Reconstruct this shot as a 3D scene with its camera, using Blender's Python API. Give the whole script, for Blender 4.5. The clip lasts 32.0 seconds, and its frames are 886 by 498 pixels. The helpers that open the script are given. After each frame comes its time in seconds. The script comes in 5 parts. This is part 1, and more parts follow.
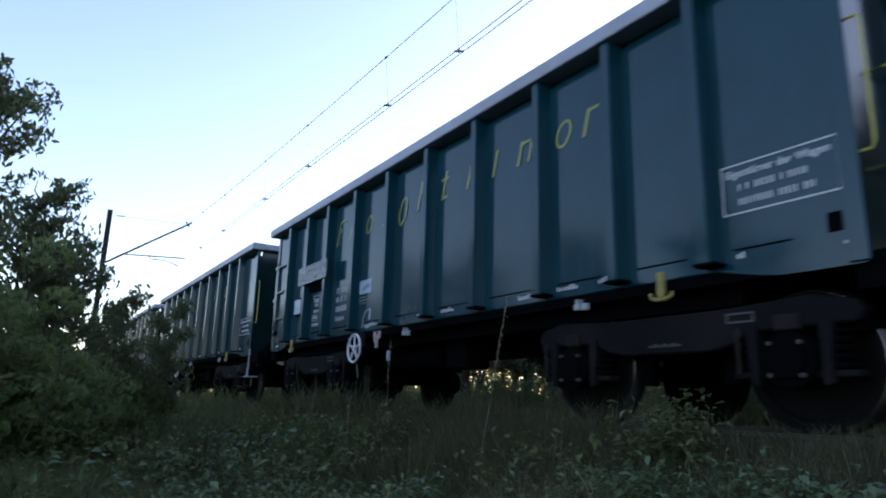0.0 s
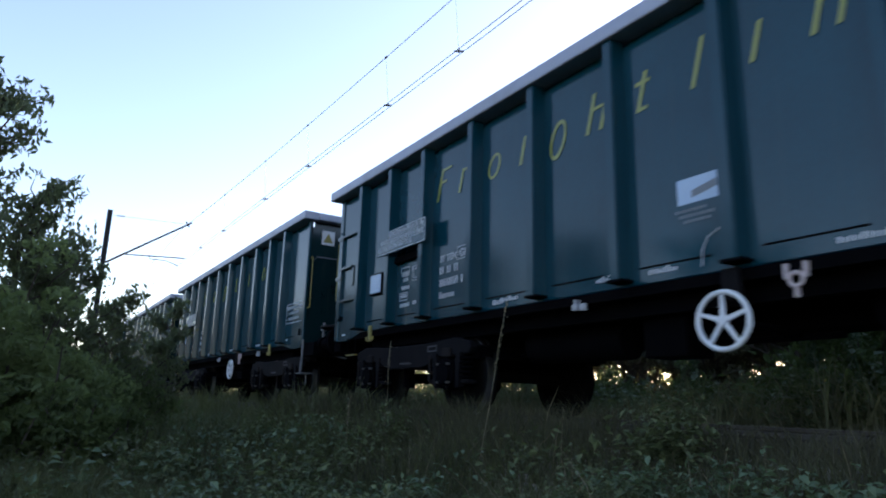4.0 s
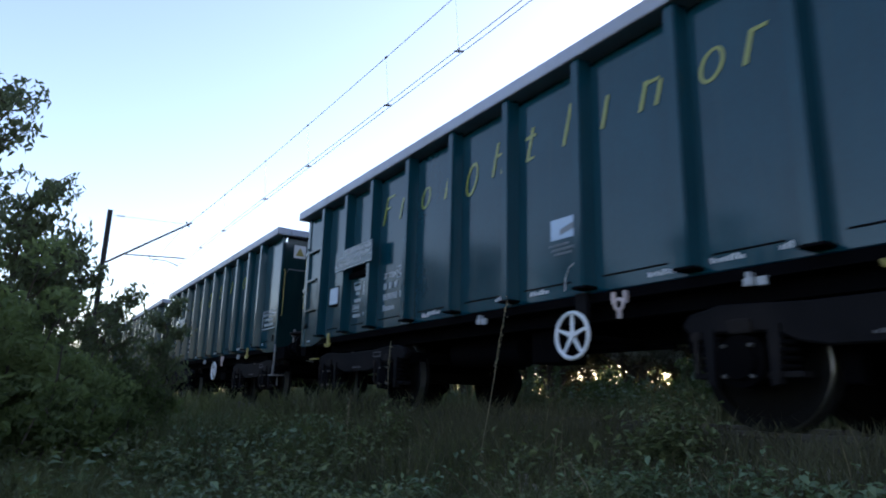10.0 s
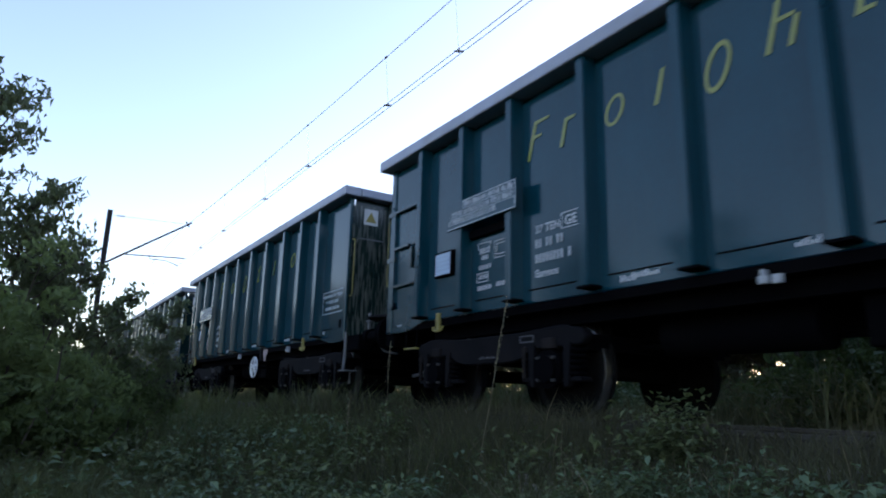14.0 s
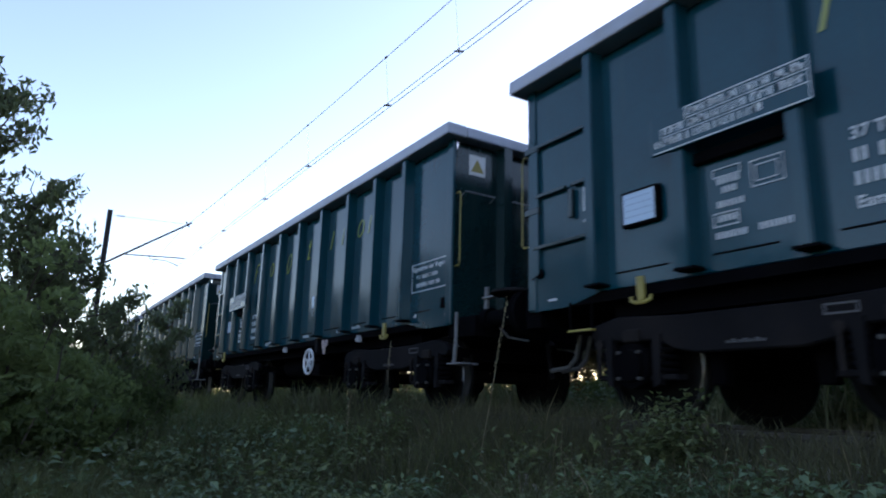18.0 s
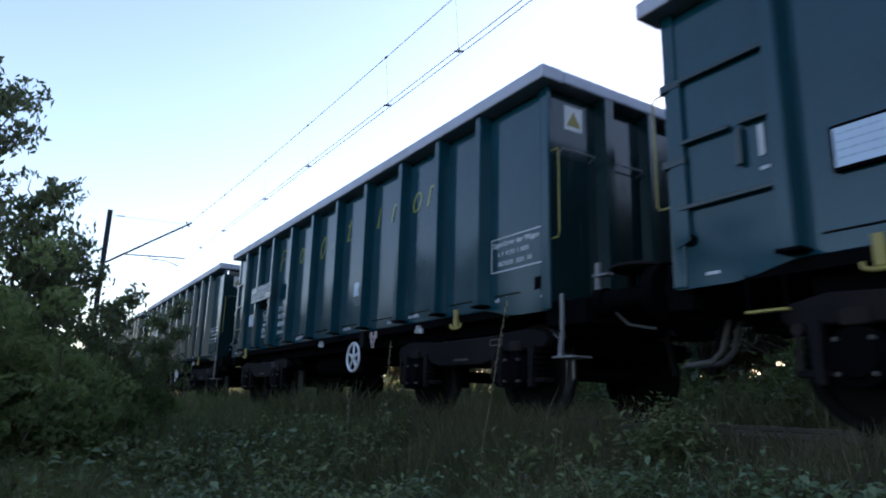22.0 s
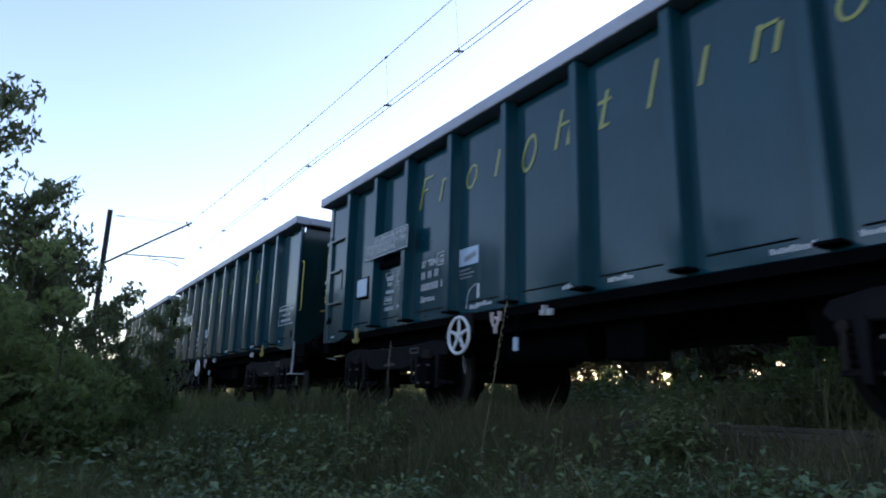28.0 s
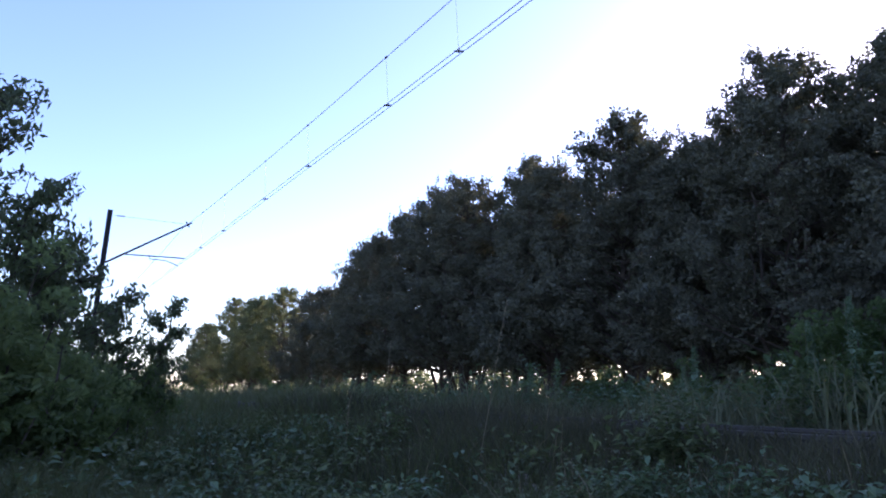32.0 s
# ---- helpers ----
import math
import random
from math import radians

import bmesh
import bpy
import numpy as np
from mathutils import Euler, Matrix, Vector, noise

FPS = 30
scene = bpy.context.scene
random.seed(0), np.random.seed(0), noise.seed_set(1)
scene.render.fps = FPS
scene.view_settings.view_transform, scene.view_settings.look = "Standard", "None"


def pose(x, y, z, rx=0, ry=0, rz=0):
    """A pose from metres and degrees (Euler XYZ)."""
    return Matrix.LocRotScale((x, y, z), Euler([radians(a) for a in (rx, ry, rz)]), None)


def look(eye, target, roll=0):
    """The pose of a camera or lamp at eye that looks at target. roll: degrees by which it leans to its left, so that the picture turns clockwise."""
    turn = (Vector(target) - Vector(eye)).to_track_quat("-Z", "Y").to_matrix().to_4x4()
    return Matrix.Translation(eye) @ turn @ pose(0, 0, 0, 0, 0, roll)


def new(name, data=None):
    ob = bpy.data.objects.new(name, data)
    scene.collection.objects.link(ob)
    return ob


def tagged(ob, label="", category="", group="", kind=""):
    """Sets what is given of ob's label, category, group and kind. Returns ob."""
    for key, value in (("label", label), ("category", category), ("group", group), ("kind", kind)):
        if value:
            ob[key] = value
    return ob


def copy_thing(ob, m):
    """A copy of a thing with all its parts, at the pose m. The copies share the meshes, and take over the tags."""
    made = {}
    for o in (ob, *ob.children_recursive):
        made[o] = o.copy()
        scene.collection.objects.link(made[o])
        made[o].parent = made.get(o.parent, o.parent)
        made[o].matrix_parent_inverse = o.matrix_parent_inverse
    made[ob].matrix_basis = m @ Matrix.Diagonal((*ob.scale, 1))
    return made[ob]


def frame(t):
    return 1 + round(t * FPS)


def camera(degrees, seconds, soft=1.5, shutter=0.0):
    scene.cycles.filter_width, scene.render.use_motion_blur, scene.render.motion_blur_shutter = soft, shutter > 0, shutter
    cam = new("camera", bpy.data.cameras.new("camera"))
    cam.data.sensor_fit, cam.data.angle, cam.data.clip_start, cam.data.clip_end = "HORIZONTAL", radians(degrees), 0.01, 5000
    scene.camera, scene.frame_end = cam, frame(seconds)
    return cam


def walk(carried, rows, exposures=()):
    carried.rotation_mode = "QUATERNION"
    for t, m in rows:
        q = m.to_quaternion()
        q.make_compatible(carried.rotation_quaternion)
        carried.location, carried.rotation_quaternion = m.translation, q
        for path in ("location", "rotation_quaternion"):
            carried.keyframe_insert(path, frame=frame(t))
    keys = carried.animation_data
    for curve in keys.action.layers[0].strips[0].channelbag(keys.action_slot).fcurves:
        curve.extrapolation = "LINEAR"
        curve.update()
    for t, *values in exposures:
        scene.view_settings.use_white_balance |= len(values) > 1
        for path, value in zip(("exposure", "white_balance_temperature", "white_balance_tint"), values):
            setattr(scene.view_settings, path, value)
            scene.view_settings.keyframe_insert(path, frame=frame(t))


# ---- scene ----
# The track runs along x, the train moves towards +x; z = 0 is the rail head; y grows away from the camera.
cam = camera(67.97, 32.0, soft=1.9, shutter=0.12)
K = 0.87                       # metres to one unit of the plan in which wagon, wires and plants are laid out
EYE = (0.0, 0.0, 0.16 * K)
TRACK_Y = 5.94 * K
CAM_TURN = Matrix.Rotation(radians(57.82), 4, "Z") @ Matrix.Rotation(radians(103.13), 4, "X") @ Matrix.Rotation(radians(1.55), 4, "Z")
CAM_POSE = Matrix.Translation(EYE) @ CAM_TURN
walk(cam, [(0.0, CAM_POSE), (32.0, CAM_POSE)], exposures=[(0.0, 1.79, 7000, 24), (30.3, 1.8, 7000, 24), (31.1, 1.88, 7000, 24), (31.8, 1.62, 5950, 34), (32.0, 1.59, 5800, 36)])

# ---------------------------------------------------------------- light
SUN_AZ, SUN_EL = -14.0, 15.0          # degrees from +y towards +x, degrees above the horizon
world = bpy.data.worlds.new("world")
scene.world = world
world.use_nodes = True
wn = world.node_tree
sky = wn.nodes.new("ShaderNodeTexSky")
sky.sky_type, sky.sun_disc = "NISHITA", False
sky.sun_elevation, sky.sun_rotation = radians(SUN_EL), radians(SUN_AZ)
sky.air_density, sky.dust_density, sky.ozone_density = 1.0, 0.85, 2.3
wn.links.new(sky.outputs[0], wn.nodes["Background"].inputs[0])
wn.nodes["Background"].inputs[1].default_value = 0.15
sun = new("sun", bpy.data.lights.new("sun", "SUN"))
sun.data.energy, sun.data.angle, sun.data.color = 3.0, radians(0.6), (1.0, 0.88, 0.7)
sd = Vector((math.sin(radians(SUN_AZ)) * math.cos(radians(SUN_EL)), math.cos(radians(SUN_AZ)) * math.cos(radians(SUN_EL)), math.sin(radians(SUN_EL))))
sun.matrix_world = look(sd * 60, (0, 0, 0))

# ---------------------------------------------------------------- materials


def mat(name, colour, rough=0.5, metal=0.0, vary=0.25, scale=3.0, bump=0.15, fine=60.0, spec=0.5, dirt=None, dirt_amount=0.0, per="", coat=0.0, streak=False, grain=(14, 14, 0.9)):
    """A worn surface: two scales of colour change, fine relief, and dirt in patches or in streaks that run down."""
    m = bpy.data.materials.new(name)
    m.use_nodes = True
    nt = m.node_tree
    nd, ln = nt.nodes, nt.links
    b = nd["Principled BSDF"]
    b.inputs["Metallic"].default_value = metal
    b.inputs["Specular IOR Level"].default_value = spec
    b.inputs["Coat Weight"].default_value = coat
    co = nd.new("ShaderNodeTexCoord")
    n1, n2 = nd.new("ShaderNodeTexNoise"), nd.new("ShaderNodeTexNoise")
    n1.inputs["Scale"].default_value, n1.inputs["Detail"].default_value = scale, 6
    n2.inputs["Scale"].default_value, n2.inputs["Detail"].default_value = fine, 4
    ln.new(co.outputs["Object"], n1.inputs["Vector"])
    ln.new(co.outputs["Object"], n2.inputs["Vector"])
    mix = nd.new("ShaderNodeMix")
    mix.data_type = "RGBA"
    mix.inputs["A"].default_value = (*[c * (1 - vary) for c in colour], 1)
    mix.inputs["B"].default_value = (*[min(1, c * (1 + vary)) for c in colour], 1)
    add = nd.new("ShaderNodeMath")
    add.operation = "MULTIPLY_ADD"
    add.inputs[1].default_value = 0.35
    ln.new(n2.outputs["Fac"], add.inputs[0])
    sub = nd.new("ShaderNodeMath")
    sub.operation = "SUBTRACT"
    sub.inputs[1].default_value = 0.17
    ln.new(n1.outputs["Fac"], sub.inputs[0])
    ln.new(sub.outputs[0], add.inputs[2])
    fac = add.outputs[0]
    if per:
        src = nd.new("ShaderNodeObjectInfo" if per == "object" else "ShaderNodeNewGeometry")
        rnd = src.outputs["Random" if per == "object" else "Random Per Island"]
        mm = nd.new("ShaderNodeMath")
        mm.operation = "MULTIPLY_ADD"
        mm.inputs[1].default_value = 0.9
        ln.new(rnd, mm.inputs[0])
        ss = nd.new("ShaderNodeMath")
        ss.operation = "SUBTRACT"
        ss.inputs[1].default_value = 0.45
        ln.new(fac, ss.inputs[0])
        ln.new(ss.outputs[0], mm.inputs[2])
        fac = mm.outputs[0]
    ln.new(fac, mix.inputs["Factor"])
    out = mix.outputs["Result"]
    if dirt:
        n3 = nd.new("ShaderNodeTexNoise")
        n3.inputs["Scale"].default_value, n3.inputs["Detail"].default_value = 1.0, 8
        mp = nd.new("ShaderNodeMapping")
        mp.inputs["Scale"].default_value = grain if streak else (1.6, 1.6, 1.6)
        ln.new(co.outputs["Object"], mp.inputs["Vector"])
        ln.new(mp.outputs[0], n3.inputs["Vector"])
        rp = nd.new("ShaderNodeValToRGB")
        rp.color_ramp.elements[0].position, rp.color_ramp.elements[1].position = 0.62 - 0.3 * dirt_amount, 0.72
        rp.color_ramp.elements[0].color, rp.color_ramp.elements[1].color = (0, 0, 0, 1), (dirt_amount, dirt_amount, dirt_amount, 1)
        ln.new(n3.outputs["Fac"], rp.inputs[0])
        m2 = nd.new("ShaderNodeMix")
        m2.data_type = "RGBA"
        m2.inputs["B"].default_value = (*dirt, 1)
        ln.new(rp.outputs[0], m2.inputs["Factor"])
        ln.new(out, m2.inputs["A"])
        out = m2.outputs["Result"]
        rr = nd.new("ShaderNodeMath")
        rr.operation = "MULTIPLY_ADD"
        rr.inputs[1].default_value, rr.inputs[2].default_value = 0.35, rough
        ln.new(rp.outputs[0], rr.inputs[0])
        ln.new(rr.outputs[0], b.inputs["Roughness"])
    else:
        rr = nd.new("ShaderNodeMath")
        rr.operation = "MULTIPLY_ADD"
        rr.inputs[1].default_value, rr.inputs[2].default_value = 0.2, max(0.02, rough - 0.1)
        ln.new(n1.outputs["Fac"], rr.inputs[0])
        ln.new(rr.outputs[0], b.inputs["Roughness"])
    ln.new(out, b.inputs["Base Color"])
    if bump:
        bp = nd.new("ShaderNodeBump")
        bp.inputs["Strength"].default_value, bp.inputs["Distance"].default_value = bump, 0.01
        ln.new(add.outputs[0], bp.inputs["Height"])
        ln.new(bp.outputs[0], b.inputs["Normal"])
    return m


def leaf_mat(name, dark, light, through_colour, gloss=0.45, amount=0.35):
    m = bpy.data.materials.new(name)
    m.use_nodes = True
    nd, ln = m.node_tree.nodes, m.node_tree.links
    b = nd["Principled BSDF"]
    b.inputs["Roughness"].default_value = gloss
    b.inputs["Specular IOR Level"].default_value = 0.16
    g = nd.new("ShaderNodeNewGeometry")
    n = nd.new("ShaderNodeTexNoise")
    n.inputs["Scale"].default_value = 0.9
    ln.new(g.outputs["Position"], n.inputs["Vector"])
    a = nd.new("ShaderNodeMath")
    a.operation = "MULTIPLY_ADD"
    a.inputs[1].default_value = 0.6
    ln.new(g.outputs["Random Per Island"], a.inputs[0])
    s = nd.new("ShaderNodeMath")
    s.operation = "SUBTRACT"
    s.inputs[1].default_value = 0.3
    ln.new(n.outputs["Fac"], s.inputs[0])
    ln.new(s.outputs[0], a.inputs[2])
    mix = nd.new("ShaderNodeMix")
    mix.data_type = "RGBA"
    mix.inputs["A"].default_value, mix.inputs["B"].default_value = (*dark, 1), (*light, 1)
    ln.new(a.outputs[0], mix.inputs["Factor"])
    ln.new(mix.outputs["Result"], b.inputs["Base Color"])
    t = nd.new("ShaderNodeBsdfTranslucent")
    t.inputs["Color"].default_value = (*through_colour, 1)
    ms = nd.new("ShaderNodeMixShader")
    ms.inputs[0].default_value = amount
    ln.new(b.outputs[0], ms.inputs[1])
    ln.new(t.outputs[0], ms.inputs[2])
    ln.new(ms.outputs[0], nd["Material Output"].inputs["Surface"])
    return m


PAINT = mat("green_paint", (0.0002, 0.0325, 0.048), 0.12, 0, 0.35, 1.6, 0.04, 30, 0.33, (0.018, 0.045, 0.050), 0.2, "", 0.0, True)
# sky light on the worn rim is put into this lighter, bluer base
PAINT_RAIL = mat("skylit_worn_rail_paint", (0.27, 0.29, 0.36), 0.42, 0, 0.2, 2.0, 0.12, 50, 0.5, (0.16, 0.15, 0.13), 0.4)
# the green paint darkened: dim reflections on the ends are in its base
PAINT_END_DIM = mat("end_paint", (0.003, 0.018, 0.020), 0.13, 0, 0.35, 1.4, 0.05, 40, 0.42, (0.04, 0.038, 0.03), 0.2, "", 0.0, True)
PAINT_DIRTY = mat("streaked_end_paint", (0.006, 0.020, 0.018), 0.25, 0, 0.25, 2.0, 0.15, 40, 0.5, (0.24, 0.23, 0.20), 0.5, "", 0.0, True, (24, 24, 2.6))
# near-black bases of BLACK, BOGIE and STEEL hold the deep shade underneath
BLACK = mat("underframe_shade_black", (0.0014, 0.0014, 0.0022), 0.85, 0, 0.4, 3, 0.3, 50, 0.03, (0.005, 0.0045, 0.004), 0.4)
BOGIE = mat("shaded_bogie_grime", (0.0052, 0.0050, 0.0062), 0.8, 0, 0.45, 4, 0.4, 60, 0.08, (0.024, 0.020, 0.020), 0.45)
DUST = mat("brake_dust", (0.016, 0.0135, 0.0135), 0.9, 0, 0.5, 7, 0.4, 60, 0.08, (0.004, 0.004, 0.004), 0.4)
STEEL = mat("shaded_wheel_steel", (0.0028, 0.0027, 0.0028), 0.8, 0.0, 0.3, 5, 0.1, 80, 0.08, (0.005, 0.0045, 0.004), 0.5)
TREAD = mat("bright_tread", (0.42, 0.41, 0.40), 0.30, 1.0, 0.1, 8, 0.03, 80)
WHITE = mat("white_paint", (0.55, 0.57, 0.6), 0.45, 0, 0.12, 5, 0.05, 60, 0.5, (0.25, 0.23, 0.2), 0.3)
MARK = mat("white_marking", (0.38, 0.41, 0.44), 0.55, 0, 0.25, 9, 0.02, 90)
YELLOW = mat("yellow_paint", (0.22, 0.18, 0.04), 0.5, 0, 0.2, 5, 0.05, 70, 0.5, (0.18, 0.13, 0.05), 0.35)
RAIL_YELLOW = mat("bright_yellow_tube", (0.36, 0.32, 0.07), 0.5, 0, 0.15, 5, 0.02, 70)
LETTER = mat("yellow_lettering", (0.19, 0.205, 0.045), 0.16, 0, 0.15, 6, 0.02, 80)
# white plate; the blue sky it reflects is put into the base colour
PLACARD = mat("sky_tinted_placard", (0.30, 0.40, 0.52), 0.2, 0, 0.08, 4, 0.02, 60)
PALE_STEEL = mat("pale_grey_paint", (0.27, 0.28, 0.30), 0.5, 0, 0.2, 6, 0.05, 60)
FAINT = mat("faint_blue_print", (0.18, 0.25, 0.34), 0.4, 0, 0.1, 4, 0.0, 60)
MUTED_MARK = mat("muted_marking", (0.05, 0.05, 0.055), 0.7, 0, 0.4, 12, 0.0, 60)
INK = mat("grey_print", (0.12, 0.14, 0.16), 0.5, 0, 0.1, 4, 0.0, 60)
PINK = mat("red_white_bracket", (0.40, 0.32, 0.32), 0.5, 0, 0.2, 8, 0.05, 60)
DARK_HOSE = mat("dark_hose", (0.06, 0.06, 0.062), 0.7, 0, 0.2, 8, 0.1, 60)
RUBBER = mat("pale_dusty_hose", (0.34, 0.34, 0.34), 0.7, 0, 0.2, 8, 0.1, 60)
CONCRETE = mat("weathered_concrete", (0.30, 0.29, 0.27), 0.9, 0, 0.25, 3, 0.4, 60, 0.3, (0.14, 0.13, 0.12), 0.4)
BOLT = mat("dull_grey_bolt", (0.05, 0.047, 0.047), 0.6, 0.2, 0.3, 9, 0.1, 80)
# the mast's backlit silhouette tone is put into this dark base
MAST_STEEL = mat("backlit_weathered_steel", (0.04, 0.04, 0.042), 0.8, 0.0, 0.25, 3, 0.2, 60, 0.2, (0.045, 0.035, 0.03), 0.4)
GALV = mat("galvanised_tube", (0.16, 0.165, 0.175), 0.5, 0.5, 0.2, 6, 0.05, 80)
WIRE = mat("copper_wire", (0.10, 0.085, 0.075), 0.5, 0.6, 0.2, 4, 0.0, 50)
INSULATOR = mat("brown_porcelain", (0.10, 0.045, 0.03), 0.2, 0, 0.15, 6, 0.0, 50)
RAILMAT = mat("rusty_rail", (0.045, 0.036, 0.032), 0.6, 0.2, 0.3, 5, 0.2, 70)
BALLAST = mat("ballast_stone", (0.17, 0.155, 0.14), 0.95, 0, 0.4, 5, 0.4, 60, 0.3, None, 0, "island")
EARTH = mat("dark_earth", (0.055, 0.06, 0.032), 0.97, 0, 0.45, 0.7, 0.5, 14, 0.2, (0.09, 0.075, 0.04), 0.5)
BARK = mat("dark_bark", (0.075, 0.06, 0.048), 0.95, 0, 0.35, 3, 0.7, 25, 0.2)
# leaf tones raised and greyed to hold the glare haze over the trees
LEAF_ALDER = leaf_mat("alder_leaves", (0.066, 0.070, 0.052), (0.135, 0.138, 0.10), (0.14, 0.14, 0.05), 0.7, 0.22)
# alder leaves again, with far sunlight and haze put into the colour
LEAF_FAR_LIT = leaf_mat("sunlit_hazy_leaves", (0.066, 0.080, 0.045), (0.125, 0.135, 0.078), (0.24, 0.27, 0.10), 0.6, 0.38)
LEAF_BUSH = leaf_mat("bush_leaves", (0.024, 0.042, 0.018), (0.082, 0.112, 0.042), (0.15, 0.22, 0.06), 0.6, 0.36)
# lit copy of the bush leaves: sky light on upper bushes as colour
LEAF_SKYLIT = leaf_mat("skylit_bush_leaves", (0.068, 0.10, 0.042), (0.165, 0.21, 0.09), (0.23, 0.31, 0.10), 0.6, 0.42)
LEAF_YOUNG = leaf_mat("young_tree_leaves", (0.045, 0.062, 0.036), (0.12, 0.145, 0.085), (0.17, 0.22, 0.08), 0.5, 0.35)
LEAF_OLIVE = leaf_mat("olive_weed_leaves", (0.032, 0.048, 0.024), (0.155, 0.18, 0.085), (0.12, 0.17, 0.05), 0.6, 0.25)
LEAF_WEED = leaf_mat("weed_leaves", (0.032, 0.060, 0.034), (0.15, 0.205, 0.12), (0.12, 0.2, 0.06), 0.5, 0.25)
# GRASS made lighter: the brighter light beyond the track is in the colour
FAR_GRASS = leaf_mat("lit_tall_grass", (0.075, 0.085, 0.050), (0.17, 0.175, 0.105), (0.17, 0.19, 0.07), 0.6, 0.3)
GRASS = leaf_mat("grass_blades", (0.038, 0.046, 0.023), (0.105, 0.108, 0.056), (0.15, 0.19, 0.05), 0.55, 0.3)
STRAW = leaf_mat("dry_straw", (0.12, 0.105, 0.07), (0.24, 0.21, 0.14), (0.25, 0.2, 0.1), 0.6, 0.25)
BROWN_GRASS = leaf_mat("brownish_grass", (0.034, 0.036, 0.019), (0.088, 0.082, 0.046), (0.10, 0.10, 0.045), 0.6, 0.25)
MEADOW = leaf_mat("meadow", (0.16, 0.19, 0.05), (0.32, 0.33, 0.10), (0.35, 0.38, 0.1), 0.7, 0.3)

# ---------------------------------------------------------------- building tools


def box(bm, x0, x1, y0, y1, z0, z1, bevel=0.0):
    v = bmesh.ops.create_cube(bm, size=1.0)["verts"]
    bmesh.ops.scale(bm, vec=(abs(x1 - x0), abs(y1 - y0), abs(z1 - z0)), verts=v)
    bmesh.ops.translate(bm, vec=((x0 + x1) / 2, (y0 + y1) / 2, (z0 + z1) / 2), verts=v)
    if bevel:
        e = list({e for a in v for e in a.link_edges})
        bmesh.ops.bevel(bm, geom=e, offset=bevel, segments=2, affect="EDGES", profile=0.5)
    return v


def prism(bm, outline, axis, a, b):
    """A flat outline of (u, v) points drawn out from a to b along an axis: x takes (y, z), y takes (x, z), z takes (x, y)."""
    def at(p, w):
        return (w, p[0], p[1]) if axis == "x" else (p[0], w, p[1]) if axis == "y" else (p[0], p[1], w)
    n = len(outline)
    va, vb = [bm.verts.new(at(p, a)) for p in outline], [bm.verts.new(at(p, b)) for p in outline]
    fs = [bm.faces.new(va), bm.faces.new(list(reversed(vb)))]
    fs += [bm.faces.new((va[i], vb[i], vb[(i + 1) % n], va[(i + 1) % n])) for i in range(n)]
    bmesh.ops.recalc_face_normals(bm, faces=fs)
    return va + vb


def rod(bm, p, q, r, r2=None, seg=8, caps=True):
    p, q = Vector(p), Vector(q)
    m = (q - p).to_track_quat("Z", "Y").to_matrix().to_4x4()
    m.translation = (p + q) / 2
    return bmesh.ops.create_cone(bm, cap_ends=caps, segments=seg, radius1=r, radius2=r if r2 is None else r2, depth=(q - p).length, matrix=m)["verts"]


def tube(bm, pts, r, seg=8):
    """A bent tube through the points."""
    pts = [Vector(p) for p in pts]
    rings, up = [], Vector((0.13, 0.31, 0.94))
    for i, p in enumerate(pts):
        t = (pts[min(i + 1, len(pts) - 1)] - pts[max(i - 1, 0)]).normalized()
        a = t.cross(up).normalized() if abs(t.dot(up)) < 0.95 else t.cross(Vector((1, 0, 0))).normalized()
        b = t.cross(a)
        rr = r[i] if isinstance(r, (list, tuple)) else r
        rings.append([bm.verts.new(p + rr * (math.cos(2 * math.pi * k / seg) * a + math.sin(2 * math.pi * k / seg) * b)) for k in range(seg)])
    fs = []
    for A, B in zip(rings, rings[1:]):
        fs += [bm.faces.new((A[k], A[(k + 1) % seg], B[(k + 1) % seg], B[k])) for k in range(seg)]
    fs += [bm.faces.new(rings[0]), bm.faces.new(list(reversed(rings[-1])))]
    bmesh.ops.recalc_face_normals(bm, faces=fs)


def ring(bm, centre, axis, major, minor, seg=28, sides=8):
    c, ax = Vector(centre), Vector(axis).normalized()
    a = ax.orthogonal().normalized()
    b = ax.cross(a)
    rings = []
    for i in range(seg):
        w = 2 * math.pi * i / seg
        rad = math.cos(w) * a + math.sin(w) * b
        rings.append([bm.verts.new(c + rad * (major + minor * math.cos(2 * math.pi * k / sides)) + ax * minor * math.sin(2 * math.pi * k / sides)) for k in range(sides)])
    fs = []
    for i in range(seg):
        A, B = rings[i], rings[(i + 1) % seg]
        fs += [bm.faces.new((A[k], A[(k + 1) % sides], B[(k + 1) % sides], B[k])) for k in range(sides)]
    bmesh.ops.recalc_face_normals(bm, faces=fs)


def lathe(bm, profile, seg=24, y0=0.0):
    """Turns a profile of (radius, y) round the y axis."""
    rings = [[bm.verts.new((r * math.cos(2 * math.pi * k / seg), y0 + y, r * math.sin(2 * math.pi * k / seg))) for k in range(seg)] for r, y in profile]
    fs = []
    for A, B in zip(rings, rings[1:]):
        fs += [bm.faces.new((A[k], A[(k + 1) % seg], B[(k + 1) % seg], B[k])) for k in range(seg)]
    fs += [bm.faces.new(rings[0]), bm.faces.new(list(reversed(rings[-1])))]
    bmesh.ops.recalc_face_normals(bm, faces=fs)


